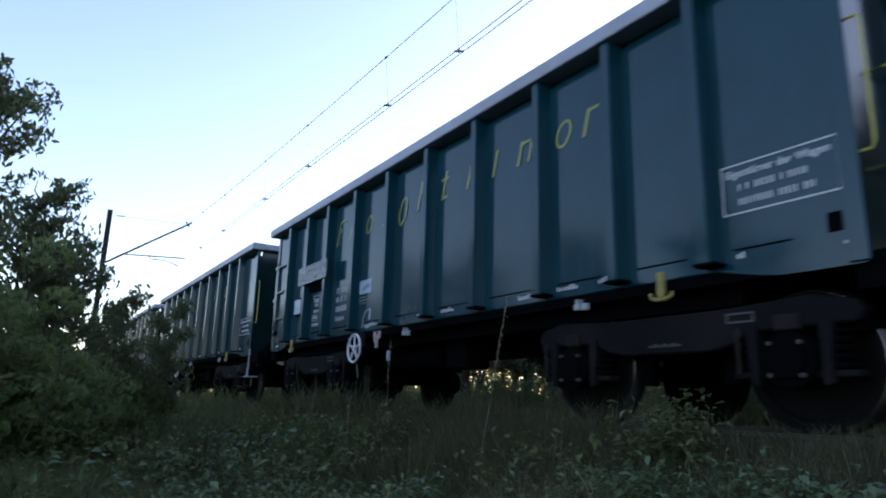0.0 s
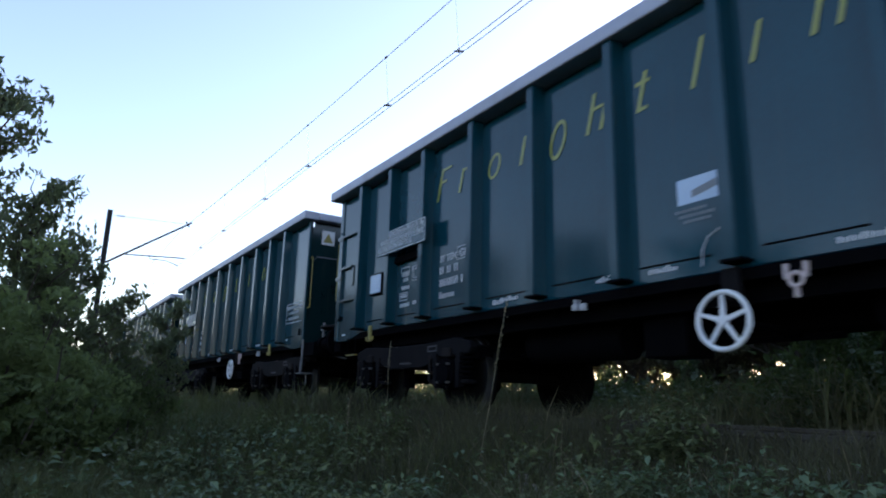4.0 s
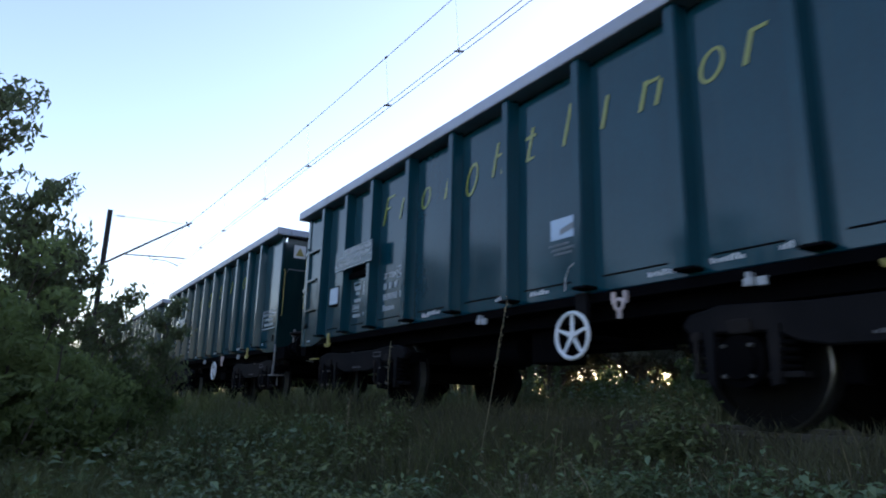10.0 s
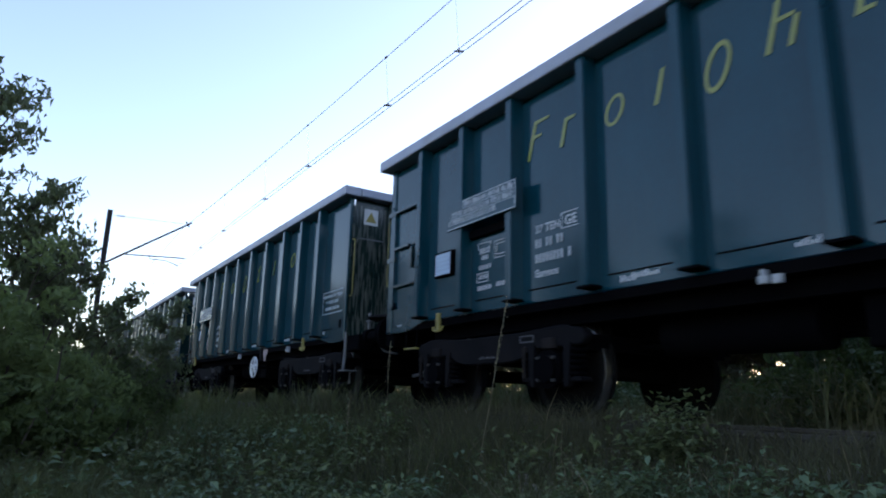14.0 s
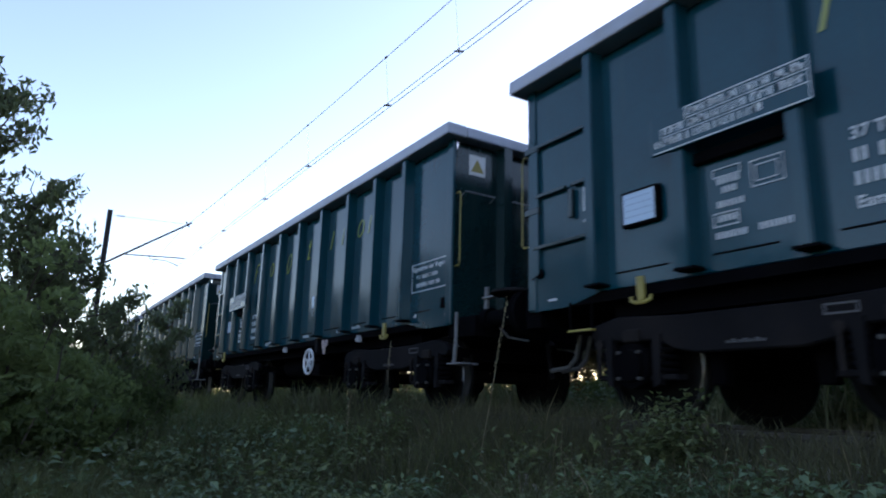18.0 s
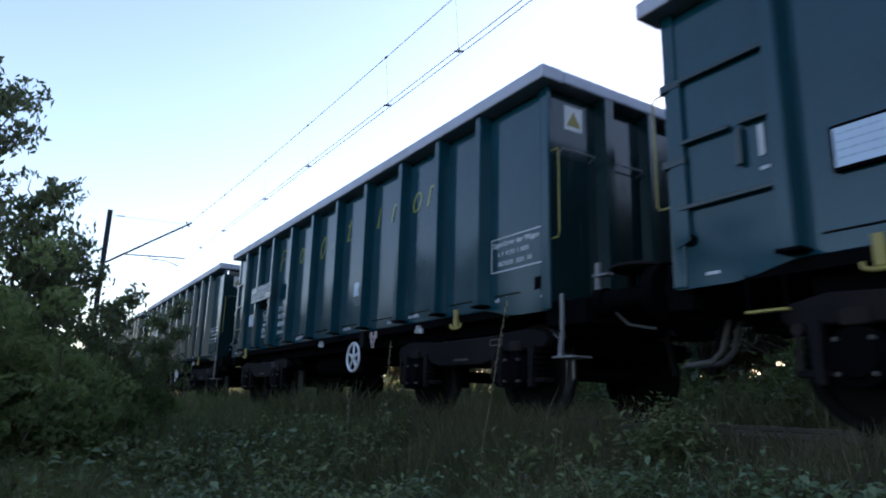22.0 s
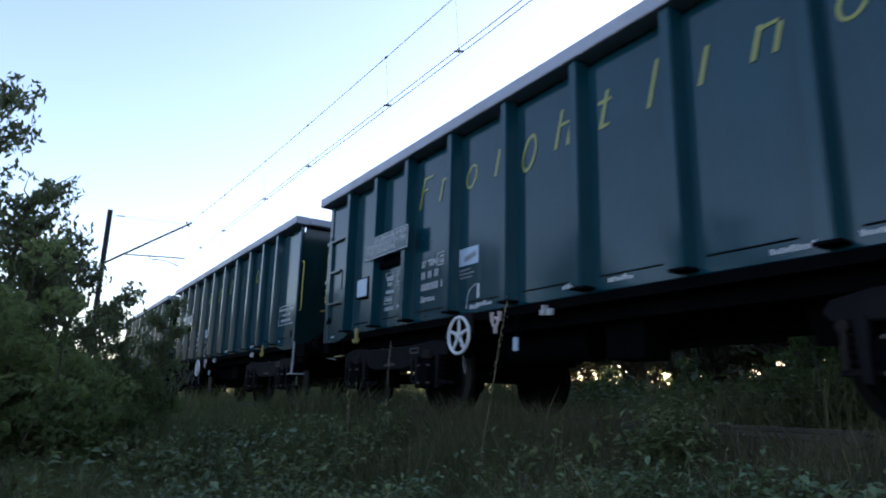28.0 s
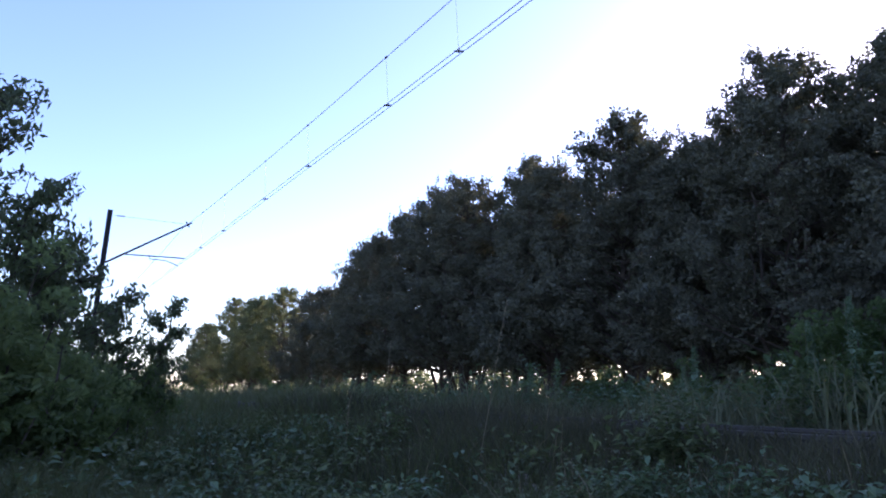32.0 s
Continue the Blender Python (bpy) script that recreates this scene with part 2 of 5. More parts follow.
def hoop(bm, section, seg=24):
    """Turns a closed section of (radius, y) round the y axis."""
    rings = [[bm.verts.new((r * math.cos(2 * math.pi * k / seg), y, r * math.sin(2 * math.pi * k / seg))) for k in range(seg)] for r, y in section]
    fs = [bm.faces.new((A[k], A[(k + 1) % seg], B[(k + 1) % seg], B[k])) for A, B in zip(rings, rings[1:] + rings[:1]) for k in range(seg)]
    bmesh.ops.recalc_face_normals(bm, faces=fs)


def mesh_of(name, bm, material, smooth=False):
    me = bpy.data.meshes.new(name)
    bm.to_mesh(me)
    bm.free()
    me.materials.append(material)
    if smooth:
        me.shade_smooth()
        me.set_sharp_from_angle(angle=radians(40))
    return me


def part(name, bm, material, parent, label="", at=None, smooth=False):
    """ONE mesh object under a thing or under a part. bm may be a bmesh or a mesh that pieces share."""
    me = bm if isinstance(bm, bpy.types.Mesh) else mesh_of(name, bm, material, smooth)
    ob = new(name, me)
    ob.parent = parent
    if at is not None:
        ob.matrix_basis = at if isinstance(at, Matrix) else Matrix.Translation(at)
    if label:
        ob["label"] = label
    return ob


def thing(name, m, label, category, group="", kind=""):
    ob = new(name)
    ob.empty_display_size = 0.3
    ob.matrix_basis = m
    return tagged(ob, label, category, group, kind)


def raw_mesh(name, verts, faces, material):
    me = bpy.data.meshes.new(name)
    me.from_pydata([tuple(v) for v in verts], [], faces)
    me.materials.append(material)
    return me


def leaf_arrays(centres, length, width, rng, hang=0.0, fold=0.25, spread=0.35, flat=False):
    """Folded leaves (two triangles each) at the centres: arrays of corners and faces."""
    n = len(centres)
    d = rng.normal(size=(n, 3))
    d[:, 2] -= hang
    d /= np.linalg.norm(d, axis=1)[:, None]
    u = rng.normal(size=(n, 3))
    u[:, 2] += 0.4
    if flat:                                # leaves held out level, their upper face to the sky
        d[:, 2] *= 0.4
        d /= np.linalg.norm(d, axis=1)[:, None]
        u = u * 0.28 + np.array([0, 0, 1.0])
    s = np.cross(d, u)
    s /= np.linalg.norm(s, axis=1)[:, None] + 1e-9
    nn = np.cross(s, d)
    k = 1 + spread * rng.uniform(-1, 1, size=(n, 1))
    L, W = length * k, width * k
    c = np.asarray(centres)
    base, tip = c - d * L * 0.5, c + d * L * 0.5
    mid = c - d * L * 0.08
    left, right = mid - s * W * 0.5 + nn * W * fold, mid + s * W * 0.5 + nn * W * fold
    v = np.stack([base, left, tip, right], 1).reshape(-1, 3)
    i = np.arange(n)[:, None] * 4
    f = np.concatenate([i + np.array([[0, 1, 2]]), i + np.array([[0, 2, 3]])]).tolist()
    return v, f


def leaf_mesh(name, centres, length, width, rng, material, hang=0.0, spread=0.35, flat=False):
    v, f = leaf_arrays(centres, length, width, rng, hang, 0.25, spread, flat)
    return raw_mesh(name, v, f, material)


def blade_mesh(name, roots, heights, width, rng, material, lean=0.35):
    """Grass blades, each a bent strip that ends in a point."""
    n = len(roots)
    a = rng.uniform(0, 2 * math.pi, n)
    s = np.stack([np.cos(a), np.sin(a), np.zeros(n)], 1)
    b = rng.uniform(0, 2 * math.pi, n)
    l = np.stack([np.cos(b), np.sin(b), np.zeros(n)], 1) * (heights * lean * rng.uniform(0.2, 1.4, n))[:, None]
    h = np.stack([np.zeros(n), np.zeros(n), heights], 1)
    w = (width * rng.uniform(0.6, 1.4, n))[:, None]
    r = np.asarray(roots)
    v = np.stack([r - s * w, r + s * w, r + h * 0.55 + l * 0.35 - s * w * 0.8, r + h * 0.55 + l * 0.35 + s * w * 0.8, r + h * 0.95 + l], 1).reshape(-1, 3)
    i = np.arange(n)[:, None] * 5
    f = [x for q in (((0, 1, 3, 2)), ((2, 3, 4))) for x in (i + np.array([q])).tolist()]
    return raw_mesh(name, v, f, material)


def true_size(ob):
    """Brings a thing and its parts from units of the plan to metres."""
    seen = set()
    for o in ob.children_recursive:
        o.location = o.location * K
        if o.data.name not in seen:
            seen.add(o.data.name)
            o.data.transform(Matrix.Scale(K, 4))
    return ob


def words(name, text, size, material, parent, at, slant=0.0, label=""):
    """Lettering in the built-in font, read from the -y side, with its lower left corner at a place on the wall."""
    cu = bpy.data.curves.new(name, "FONT")
    cu.body, cu.size, cu.extrude, cu.offset, cu.shear = text, size, 0.001, size * 0.022, slant
    ob = bpy.data.objects.new(name, cu)
    me = bpy.data.meshes.new_from_object(ob)
    bpy.data.objects.remove(ob)
    me.materials.clear()
    me.materials.append(material)
    return part(name, me, material, parent, label, Matrix.Translation(at) @ Matrix.Rotation(radians(90), 4, "X"))


# ---------------------------------------------------------------- ground


def ground_height(x, y):
    """The lie of the land: a low verge, the track bed, a flat meadow behind."""
    x, y = np.asarray(x, float) / K, np.asarray(y, float) / K
    bed = np.clip(1 - np.abs(y - 5.94) / 3.6, 0, 1)
    z = -0.72 + 0.52 * np.clip(bed * 1.9, 0, 1)
    z = z + 0.05 * np.sin(x * 0.7 + y * 0.4) + 0.04 * np.sin(x * 1.9 - y * 1.3)
    return (z + np.where(y > 11, 0.25 * np.clip((y - 11) / 8, 0, 1), 0)) * K


def build_ground():
    def axis(lo, hi, fine, coarse):
        a = list(np.arange(-40, 20, fine)) if lo < -40 else list(np.arange(-20, 30, fine))
        out = [lo] + [lo + (a[0] - lo) * k / coarse for k in range(1, coarse)] + a
        return np.array(out + [a[-1] + (hi - a[-1]) * (k / coarse) ** 2 for k in range(1, coarse + 1)])
    xs, ys = axis(-2500, 2500, 0.5, 14), axis(-30, 2500, 0.4, 14)
    ys = np.concatenate([[-2500, -600, -120], ys])
    X, Y = np.meshgrid(xs, ys)
    Z = ground_height(X, Y)
    v = np.stack([X.ravel(), Y.ravel(), Z.ravel()], 1)
    nx = len(xs)
    f = [(j * nx + i, j * nx + i + 1, (j + 1) * nx + i + 1, (j + 1) * nx + i) for j in range(len(ys) - 1) for i in range(nx - 1)]
    me = raw_mesh("ground", v, f, EARTH)
    me.shade_smooth()
    tagged(new("ground", me), "dark earth verge under grass beside the railway", "ground", kind="structure")


build_ground()


def build_track():
    track = thing("railway_track", pose(0, TRACK_Y, 0), "rusty rails on concrete sleepers in overgrown ballast", "railway track", kind="structure")
    prof = [(-0.07, -0.17), (0.07, -0.17), (0.07, -0.155), (0.012, -0.135), (0.012, -0.05), (0.036, -0.035), (0.036, -0.004), (0.028, 0.0), (-0.028, 0.0), (-0.036, -0.004), (-0.036, -0.035), (-0.012, -0.05), (-0.012, -0.135), (-0.07, -0.155)]
    for y in (-0.755, 0.755):
        bm = bmesh.new()
        prism(bm, [(y + u, w) for u, w in prof], "x", -400, 200)
        part("rail", bm, RAILMAT, track)
    bm = bmesh.new()
    prism(bm, [(-1.3, -0.32), (-1.3, -0.19), (-1.24, -0.17), (1.24, -0.17), (1.3, -0.19), (1.3, -0.32)], "x", -0.13, 0.13)
    me = mesh_of("sleeper", bm, CONCRETE)
    for k in range(-70, 12):
        part("sleeper", me, CONCRETE, track, at=(k * 0.6, 0, 0))
    rng = np.random.default_rng(5)
    vs, fs = [], []
    n = 9000
    px, py = rng.uniform(-38, 6, n), rng.uniform(-2.3, 2.3, n)
    cube = np.array([(x, y, z) for z in (-1, 1) for x, y in ((-1, -1), (1, -1), (1, 1), (-1, 1))], float)
    quads = [(0, 3, 2, 1), (4, 5, 6, 7), (0, 1, 5, 4), (1, 2, 6, 5), (2, 3, 7, 6), (3, 0, 4, 7)]
    for i in range(n):
        r = 0.02 + 0.022 * rng.random()
        c = cube * r * rng.uniform(0.6, 1.3, (8, 3))
        a = rng.uniform(0, 6.28)
        z = -0.19 if abs(py[i]) < 1.6 else -0.19 - (abs(py[i]) - 1.6) * 0.35
        ca, sa = math.cos(a), math.sin(a)
        for p in c:
            vs.append((px[i] + ca * p[0] - sa * p[1], py[i] + sa * p[0] + ca * p[1], z + p[2] + 0.3 * p[0]))
        fs += [tuple(8 * i + q for q in qq) for qq in quads]
    tagged(part("ballast", raw_mesh("ballast", vs, fs, BALLAST), BALLAST, track, "grey crushed stone"), kind="stuff")


build_track()

# ---------------------------------------------------------------- overhead line


def build_overhead_line():
    wy = 5.82
    mast_x = (-32.5, 21.5)
    for mx in mast_x:
        mast = thing("catenary_mast", pose(mx * K, 2.5 * K, -0.75 * K), "tall grey mast holding the overhead wires on a bracket arm", "catenary mast", "masts of the overhead line")
        bm = bmesh.new()
        prism(bm, [(-0.13, -0.10), (0.13, -0.10), (0.13, -0.08), (0.02, -0.07), (0.02, 0.07), (0.13, 0.08), (0.13, 0.10), (-0.13, 0.10), (-0.13, 0.08), (-0.02, 0.07), (-0.02, -0.07), (-0.13, -0.08)], "z", 0.0, 9.05)
        part("post", bm, MAST_STEEL, mast)
        bm = bmesh.new()
        box(bm, -0.35, 0.35, -0.35, 0.35, -0.2, 0.25, 0.04)
        part("footing", bm, CONCRETE, mast)
        tip = (0.0, wy - 2.5 + 0.25, 9.04)
        bm = bmesh.new()
        rod(bm, (0, 0.1, 6.62), tip, 0.045)
        part("bracket_tube", bm, MAST_STEEL, mast)
        bm = bmesh.new()
        rod(bm, (0, 0.1, 8.82), (0, wy - 2.5 - 0.05, 8.93), 0.007)
        part("tie_rod", bm, MAST_STEEL, mast)
        bm = bmesh.new()
        for k in range(5):
            rod(bm, (0, 0.3 + 0.07 * k, 8.827 + 0.003 * k), (0, 0.335 + 0.07 * k, 8.829 + 0.003 * k), 0.06, 0.035, 10)
        part("insulator", bm, INSULATOR, mast)
        bm = bmesh.new()
        for k in range(6):
            rod(bm, (0, 0.35 + 0.07 * k, 6.79 + 0.049 * k), (0, 0.39 + 0.07 * k, 6.817 + 0.049 * k), 0.065, 0.04, 10)
        part("insulator", bm, INSULATOR, mast)
        bm = bmesh.new()
        rod(bm, (0, 0.78, 7.09), (0, wy - 2.5 + 0.1, 7.26), 0.03)
        part("registration_tube", bm, MAST_STEEL, mast)
        bm = bmesh.new()
        tube(bm, [(0, wy - 2.5 - 1.45, 7.18), (0, wy - 2.5 - 1.42, 7.03), (0, wy - 2.5 - 0.7, 7.04), (0, wy - 2.5 - 0.15, 6.86)], 0.022, 6)
        part("steady_arm", bm, MAST_STEEL, mast)
        bm = bmesh.new()
        rod(bm, (0, wy - 2.5 - 0.02, 9.05), (0, wy - 2.5 + 0.16, 8.8), 0.035)
        part("clamp", bm, MAST_STEEL, mast)
        true_size(mast)
    # the messenger wire hangs in an arc between the masts, two contact wires below it slope to fit the camera's view
    x0, x1 = mast_x
    mid = (x0 + x1) / 2

    def messenger(x):
        u = (x - mid) / ((x1 - x0) / 2)
        return 7.33 + 0.68 * u * u
    line = thing("overhead_line", pose(0, 0, 0), "dark overhead contact wires with droppers above the track", "overhead wire")
    bm = bmesh.new()
    tube(bm, [(x0 - 60 + 3 * k, wy - 0.1, messenger(x0 - 60 + 3 * k) if x0 - 60 + 3 * k >= x0 else messenger(x0 + (60 - 3 * k)) if 60 - 3 * k <= 54 else messenger(x1 - 6 + 3 * k)) for k in range(46)], 0.0078, 5)
    part("messenger_wire", bm, WIRE, line)
    for dy in (-0.06, 0.06):
        bm = bmesh.new()
        tube(bm, [(-92, wy + dy, 6.44), (-32, wy + dy + 0.1, 6.42), (-18, wy + dy + 0.05, 6.34), (-8, wy + dy, 6.26), (22, wy + dy - 0.1, 6.2), (40, wy + dy, 6.3)], 0.0078, 5)
        part("contact_wire", bm, WIRE, line)
    for x in (-28.5, -24.9, -19.9, -16.2, -11.6, -8.9, -4.5, 0.0, 5.0, 10.0):
        bm = bmesh.new()
        rod(bm, (x, wy - 0.1, messenger(x)), (x, wy, 6.3), 0.003, seg=4)
        part("dropper", bm, WIRE, line)
        bm = bmesh.new()
        rod(bm, (x - 0.05, wy - 0.07, 6.275), (x + 0.05, wy + 0.07, 6.275), 0.02, seg=6)
        rod(bm, (x, wy, 6.25), (x, wy, 6.32), 0.018, seg=6)
        part("wire_clamp", bm, WIRE, line)
        bm = bmesh.new()
        rod(bm, (x - 0.04, wy - 0.1, messenger(x)), (x + 0.04, wy - 0.1, messenger(x)), 0.022, seg=6)
        part("wire_clamp", bm, WIRE, line)
    true_size(line)


build_overhead_line()

# ---------------------------------------------------------------- the goods wagon
# Along the wagon: u runs from the tail end of the top rail (0) to its front end (12.71); z is above the rail head; -y is the side seen.
HALF = 6.354
PITCH = 14.04
RIBS = [1.34, 2.40, 3.42, 4.62, 5.82, 7.02, 8.22, 9.44, 10.51, 11.50]
PANEL_Y, RIB_Y, TOP_Y = 1.25, 1.405, 1.45
BODY0, BODY1 = 0.17, 12.54


def u(x):
    return x - HALF


def wall_mark(name, w, x0, x1, z0, z1, material, y=PANEL_Y, label="", bevel=0.0, depth=0.004):
    bm = bmesh.new()
    box(bm, u(x0), u(x1), -y - depth, -y + 0.001, z0, z1, bevel)
    return part(name, bm, material, w, label)


def rib_mesh(name, z0, z1, material):
    bm = bmesh.new()
    d = RIB_Y - PANEL_Y
    prism(bm, [(-0.1, 0), (-0.02, 0), (-0.045, -d), (-0.17, -d), (-0.185, 0)], "z", z0, z1)
    e = [x for x in bm.edges if abs(x.verts[0].co.z - x.verts[1].co.z) > 0.5 and x.verts[0].co.y < -0.05]
    bmesh.ops.bevel(bm, geom=e, offset=0.012, segments=2, affect="EDGES")
    return mesh_of(name, bm, material)


def frame_strip(bm, x0, x1, z0, z1, y, t=0.012, depth=0.004):
    box(bm, x0, x1, y - depth, y, z0, z0 + t)
    box(bm, x0, x1, y - depth, y, z1 - t, z1)
    box(bm, x0, x0 + t, y - depth, y, z0 + t, z1 - t)
    box(bm, x1 - t, x1, y - depth, y, z0 + t, z1 - t)


def build_wagon(early, label):
    """early: the older kind, with its hand wheel nearer to the tail end and yellow loops on the end wall."""
    w = thing("goods_wagon", pose(0, TRACK_Y, 0), label, "goods wagon", "wagons of the train")
    # side sheets, bay by bay, on the seen side; the end bays hang lower than the others
    edges = [BODY0] + [r - 0.12 for r in RIBS] + [BODY1]
    rng = np.random.default_rng(11)
    for a, b in zip(edges, edges[1:]):
        low = a < 1 or b > 12
        for side in (-1, 1):
            bm = bmesh.new()
            nx, nz = 6, 10
            z0, z1 = (1.15 if low else 1.26), 3.685
            bulge = rng.uniform(-0.012, -0.002)
            g = [[bm.verts.new((u(a + (b - a) * i / nx), side * (PANEL_Y + bulge * math.sin(math.pi * i / nx) * math.sin(math.pi * j / nz)), z0 + (z1 - z0) * j / nz)) for i in range(nx + 1)] for j in range(nz + 1)]
            if low:
                far = 0 if a < 1 else nx
                for i in range(nx + 1):
                    k = abs(i - far) / nx
                    g[0][i].co.z += 0.11 * max(0, (k - 0.55) / 0.45)
            for j in range(nz):
                for i in range(nx):
                    bm.faces.new((g[j][i], g[j][i + 1], g[j + 1][i + 1], g[j + 1][i]))
            bmesh.ops.recalc_face_normals(bm, faces=bm.faces[:])
            geo = bmesh.ops.extrude_face_region(bm, geom=bm.faces[:])
            bmesh.ops.translate(bm, vec=(0, -side * 0.012, 0), verts=[x for x in geo["geom"] if isinstance(x, bmesh.types.BMVert)])
            bmesh.ops.recalc_face_normals(bm, faces=bm.faces[:])
            part("side_panel", bm, PAINT, w, smooth=True)
    for side in (-1, 1):
        bm = bmesh.new()
        box(bm, u(BODY0), u(BODY1), side * 1.185, side * 1.205, 3.5, 3.762)
        part("rim_recess", bm, PAINT, w)
    ribm = rib_mesh("rib", 1.31, 3.756, PAINT)
    bm = bmesh.new()
    box(bm, -0.2, 0.0, -0.159, 0, 1.285, 1.31)
    foot = mesh_of("rib_foot", bm, BLACK)
    for r in RIBS:
        part("rib", ribm, PAINT, w, at=(u(r), -PANEL_Y, 0))
        part("rib", ribm, PAINT, w, at=pose(u(r) - 0.205, PANEL_Y, 0, 0, 0, 180))
        part("rib_foot", foot, BLACK, w, at=(u(r), -PANEL_Y, 0))
    # top rail round the rim
    for s in (-1, 1):
        bm = bmesh.new()
        box(bm, -HALF, HALF, s * TOP_Y, s * (TOP_Y - 0.32), 3.758, 3.928, 0.02)
        part("top_rail", bm, PAINT_RAIL, w, "worn top rail, greyed by sky light in its colour")
    for s in (-1, 1):
        bm = bmesh.new()
        box(bm, s * HALF, s * (HALF - 0.27), -TOP_Y + 0.322, TOP_Y - 0.322, 3.770, 3.926, 0.02)
        part("end_rail", bm, PAINT_RAIL, w, "worn top rail, greyed by sky light in its colour")
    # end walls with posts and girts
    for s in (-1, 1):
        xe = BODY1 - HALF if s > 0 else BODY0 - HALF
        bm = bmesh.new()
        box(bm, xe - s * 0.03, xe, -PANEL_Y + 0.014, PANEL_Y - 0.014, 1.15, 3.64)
        part("end_wall", bm, PAINT_END_DIM, w)
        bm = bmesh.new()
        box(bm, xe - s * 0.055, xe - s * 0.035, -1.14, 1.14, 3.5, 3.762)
        part("rim_recess", bm, PAINT_END_DIM, w)
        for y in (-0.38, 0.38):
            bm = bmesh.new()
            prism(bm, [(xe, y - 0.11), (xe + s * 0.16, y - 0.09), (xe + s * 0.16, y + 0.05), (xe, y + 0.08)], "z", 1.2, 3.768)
            part("end_post", bm, PAINT_END_DIM, w)
        for y in (-PANEL_Y, PANEL_Y):
            bm = bmesh.new()
            box(bm, xe - s * 0.1, xe + s * 0.035, y - 0.02, y + 0.03, 1.16, 3.79, 0.012)
            part("corner_post", bm, PAINT, w)
        bm = bmesh.new()
        box(bm, xe - s * 0.1, xe + s * (0.16 if s < 0 else 0.52), -1.2, 1.2, 0.98, 1.4 if s < 0 else 1.24, 0.012)
        part("headstock", bm, BLACK, w)
        for y in (-1.0, 1.0):
            bm = bmesh.new()
            b0 = xe + s * (0.12 if s < 0 else 0.5)      # the front end carries the longer overhang
            tip = -HALF - 0.17 if s < 0 else PITCH - HALF - 0.17
            rod(bm, (b0, y, 1.2), (b0 + s * 0.12, y, 1.2), 0.14, seg=16)
            rod(bm, (b0 + s * 0.12, y, 1.2), (tip - s * 0.05, y, 1.2), 0.1, seg=16)
            rod(bm, (tip - s * 0.06, y, 1.2), (tip - s * 0.004, y, 1.2), 0.28, 0.265, 24)
            part("buffer", bm, BLACK, w, smooth=True)
        bm = bmesh.new()
        tube(bm, [(xe + s * 0.16, 0.05, 1.0), (xe + s * 0.45, 0.05, 1.02), (xe + s * 0.56, 0.05, 0.93), (xe + s * 0.46, 0.05, 0.86)], 0.045)
        rod(bm, (xe + s * 0.5, 0.0, 0.95), (xe + s * 0.62, -0.02, 0.5), 0.03)
        part("coupling", bm, BOGIE, w)
    # tail end: brake hoses, hinges, hand rails
    for y in (-0.42, -0.25):
        bm = bmesh.new()
        tube(bm, [(u(0.16), y, 1.08), (u(0.08), y, 1.02), (u(0.03), y, 0.85), (u(-0.02), y, 0.7), (u(-0.14), y, 0.6), (u(-0.42), y - 0.02, 0.57)], 0.027)
        part("brake_hose", bm, RUBBER if early else DARK_HOSE, w, "pale dusty brake hose" if early else "dark brake hose", smooth=True)
    bm = bmesh.new()
    tube(bm, [(u(13.06), -0.86, 1.24), (u(13.12), -0.86, 1.1), (u(13.26), -0.82, 0.97), (u(13.5), -0.7, 0.92)], 0.015)
    part("brake_hose", bm, RUBBER if early else DARK_HOSE, w, "thin brake hose", smooth=True)
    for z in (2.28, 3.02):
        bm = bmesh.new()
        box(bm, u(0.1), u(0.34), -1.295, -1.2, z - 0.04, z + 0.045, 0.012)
        part("hinge_block", bm, PAINT_END_DIM, w)
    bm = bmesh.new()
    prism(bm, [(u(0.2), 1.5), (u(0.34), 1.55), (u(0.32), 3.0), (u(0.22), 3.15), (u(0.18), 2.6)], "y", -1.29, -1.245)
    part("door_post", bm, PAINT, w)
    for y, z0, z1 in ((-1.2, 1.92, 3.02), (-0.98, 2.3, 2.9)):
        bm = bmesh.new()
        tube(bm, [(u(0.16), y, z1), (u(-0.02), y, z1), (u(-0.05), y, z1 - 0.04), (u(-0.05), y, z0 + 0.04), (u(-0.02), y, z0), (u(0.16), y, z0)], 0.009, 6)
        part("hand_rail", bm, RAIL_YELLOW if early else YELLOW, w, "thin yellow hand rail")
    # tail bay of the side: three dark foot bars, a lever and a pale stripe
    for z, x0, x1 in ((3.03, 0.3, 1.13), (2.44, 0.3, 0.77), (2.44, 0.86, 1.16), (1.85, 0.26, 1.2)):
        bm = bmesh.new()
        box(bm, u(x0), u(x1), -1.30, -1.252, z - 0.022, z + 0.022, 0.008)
        part("foot_bar", bm, PAINT_END_DIM, w, "dark horizontal foot bar")
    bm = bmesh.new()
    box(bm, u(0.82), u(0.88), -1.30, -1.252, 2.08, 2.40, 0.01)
    part("lever", bm, PAINT_END_DIM, w)
    wall_mark("stripe_mark", w, 1.0, 1.05, 2.12, 2.38, MARK)
    wall_mark("stripe_mark", w, 1.0, 1.08, 2.0, 2.03, MARK)
    wall_mark("stripe_mark", w, 0.45, 0.58, 1.24, 1.265, MARK)
    bm = bmesh.new()
    rod(bm, (u(0.33), -1.275, 1.56), (u(0.33), -1.24, 1.56), 0.055, seg=14)
    part("pin_cover", bm, BLACK, w)
    # placard in its holder
    holder = part("placard_holder", mesh_holder(), BLACK, w)
    bm = bmesh.new()
    box(bm, u(1.585), u(1.95), -1.306, -1.3, 1.835, 2.125)
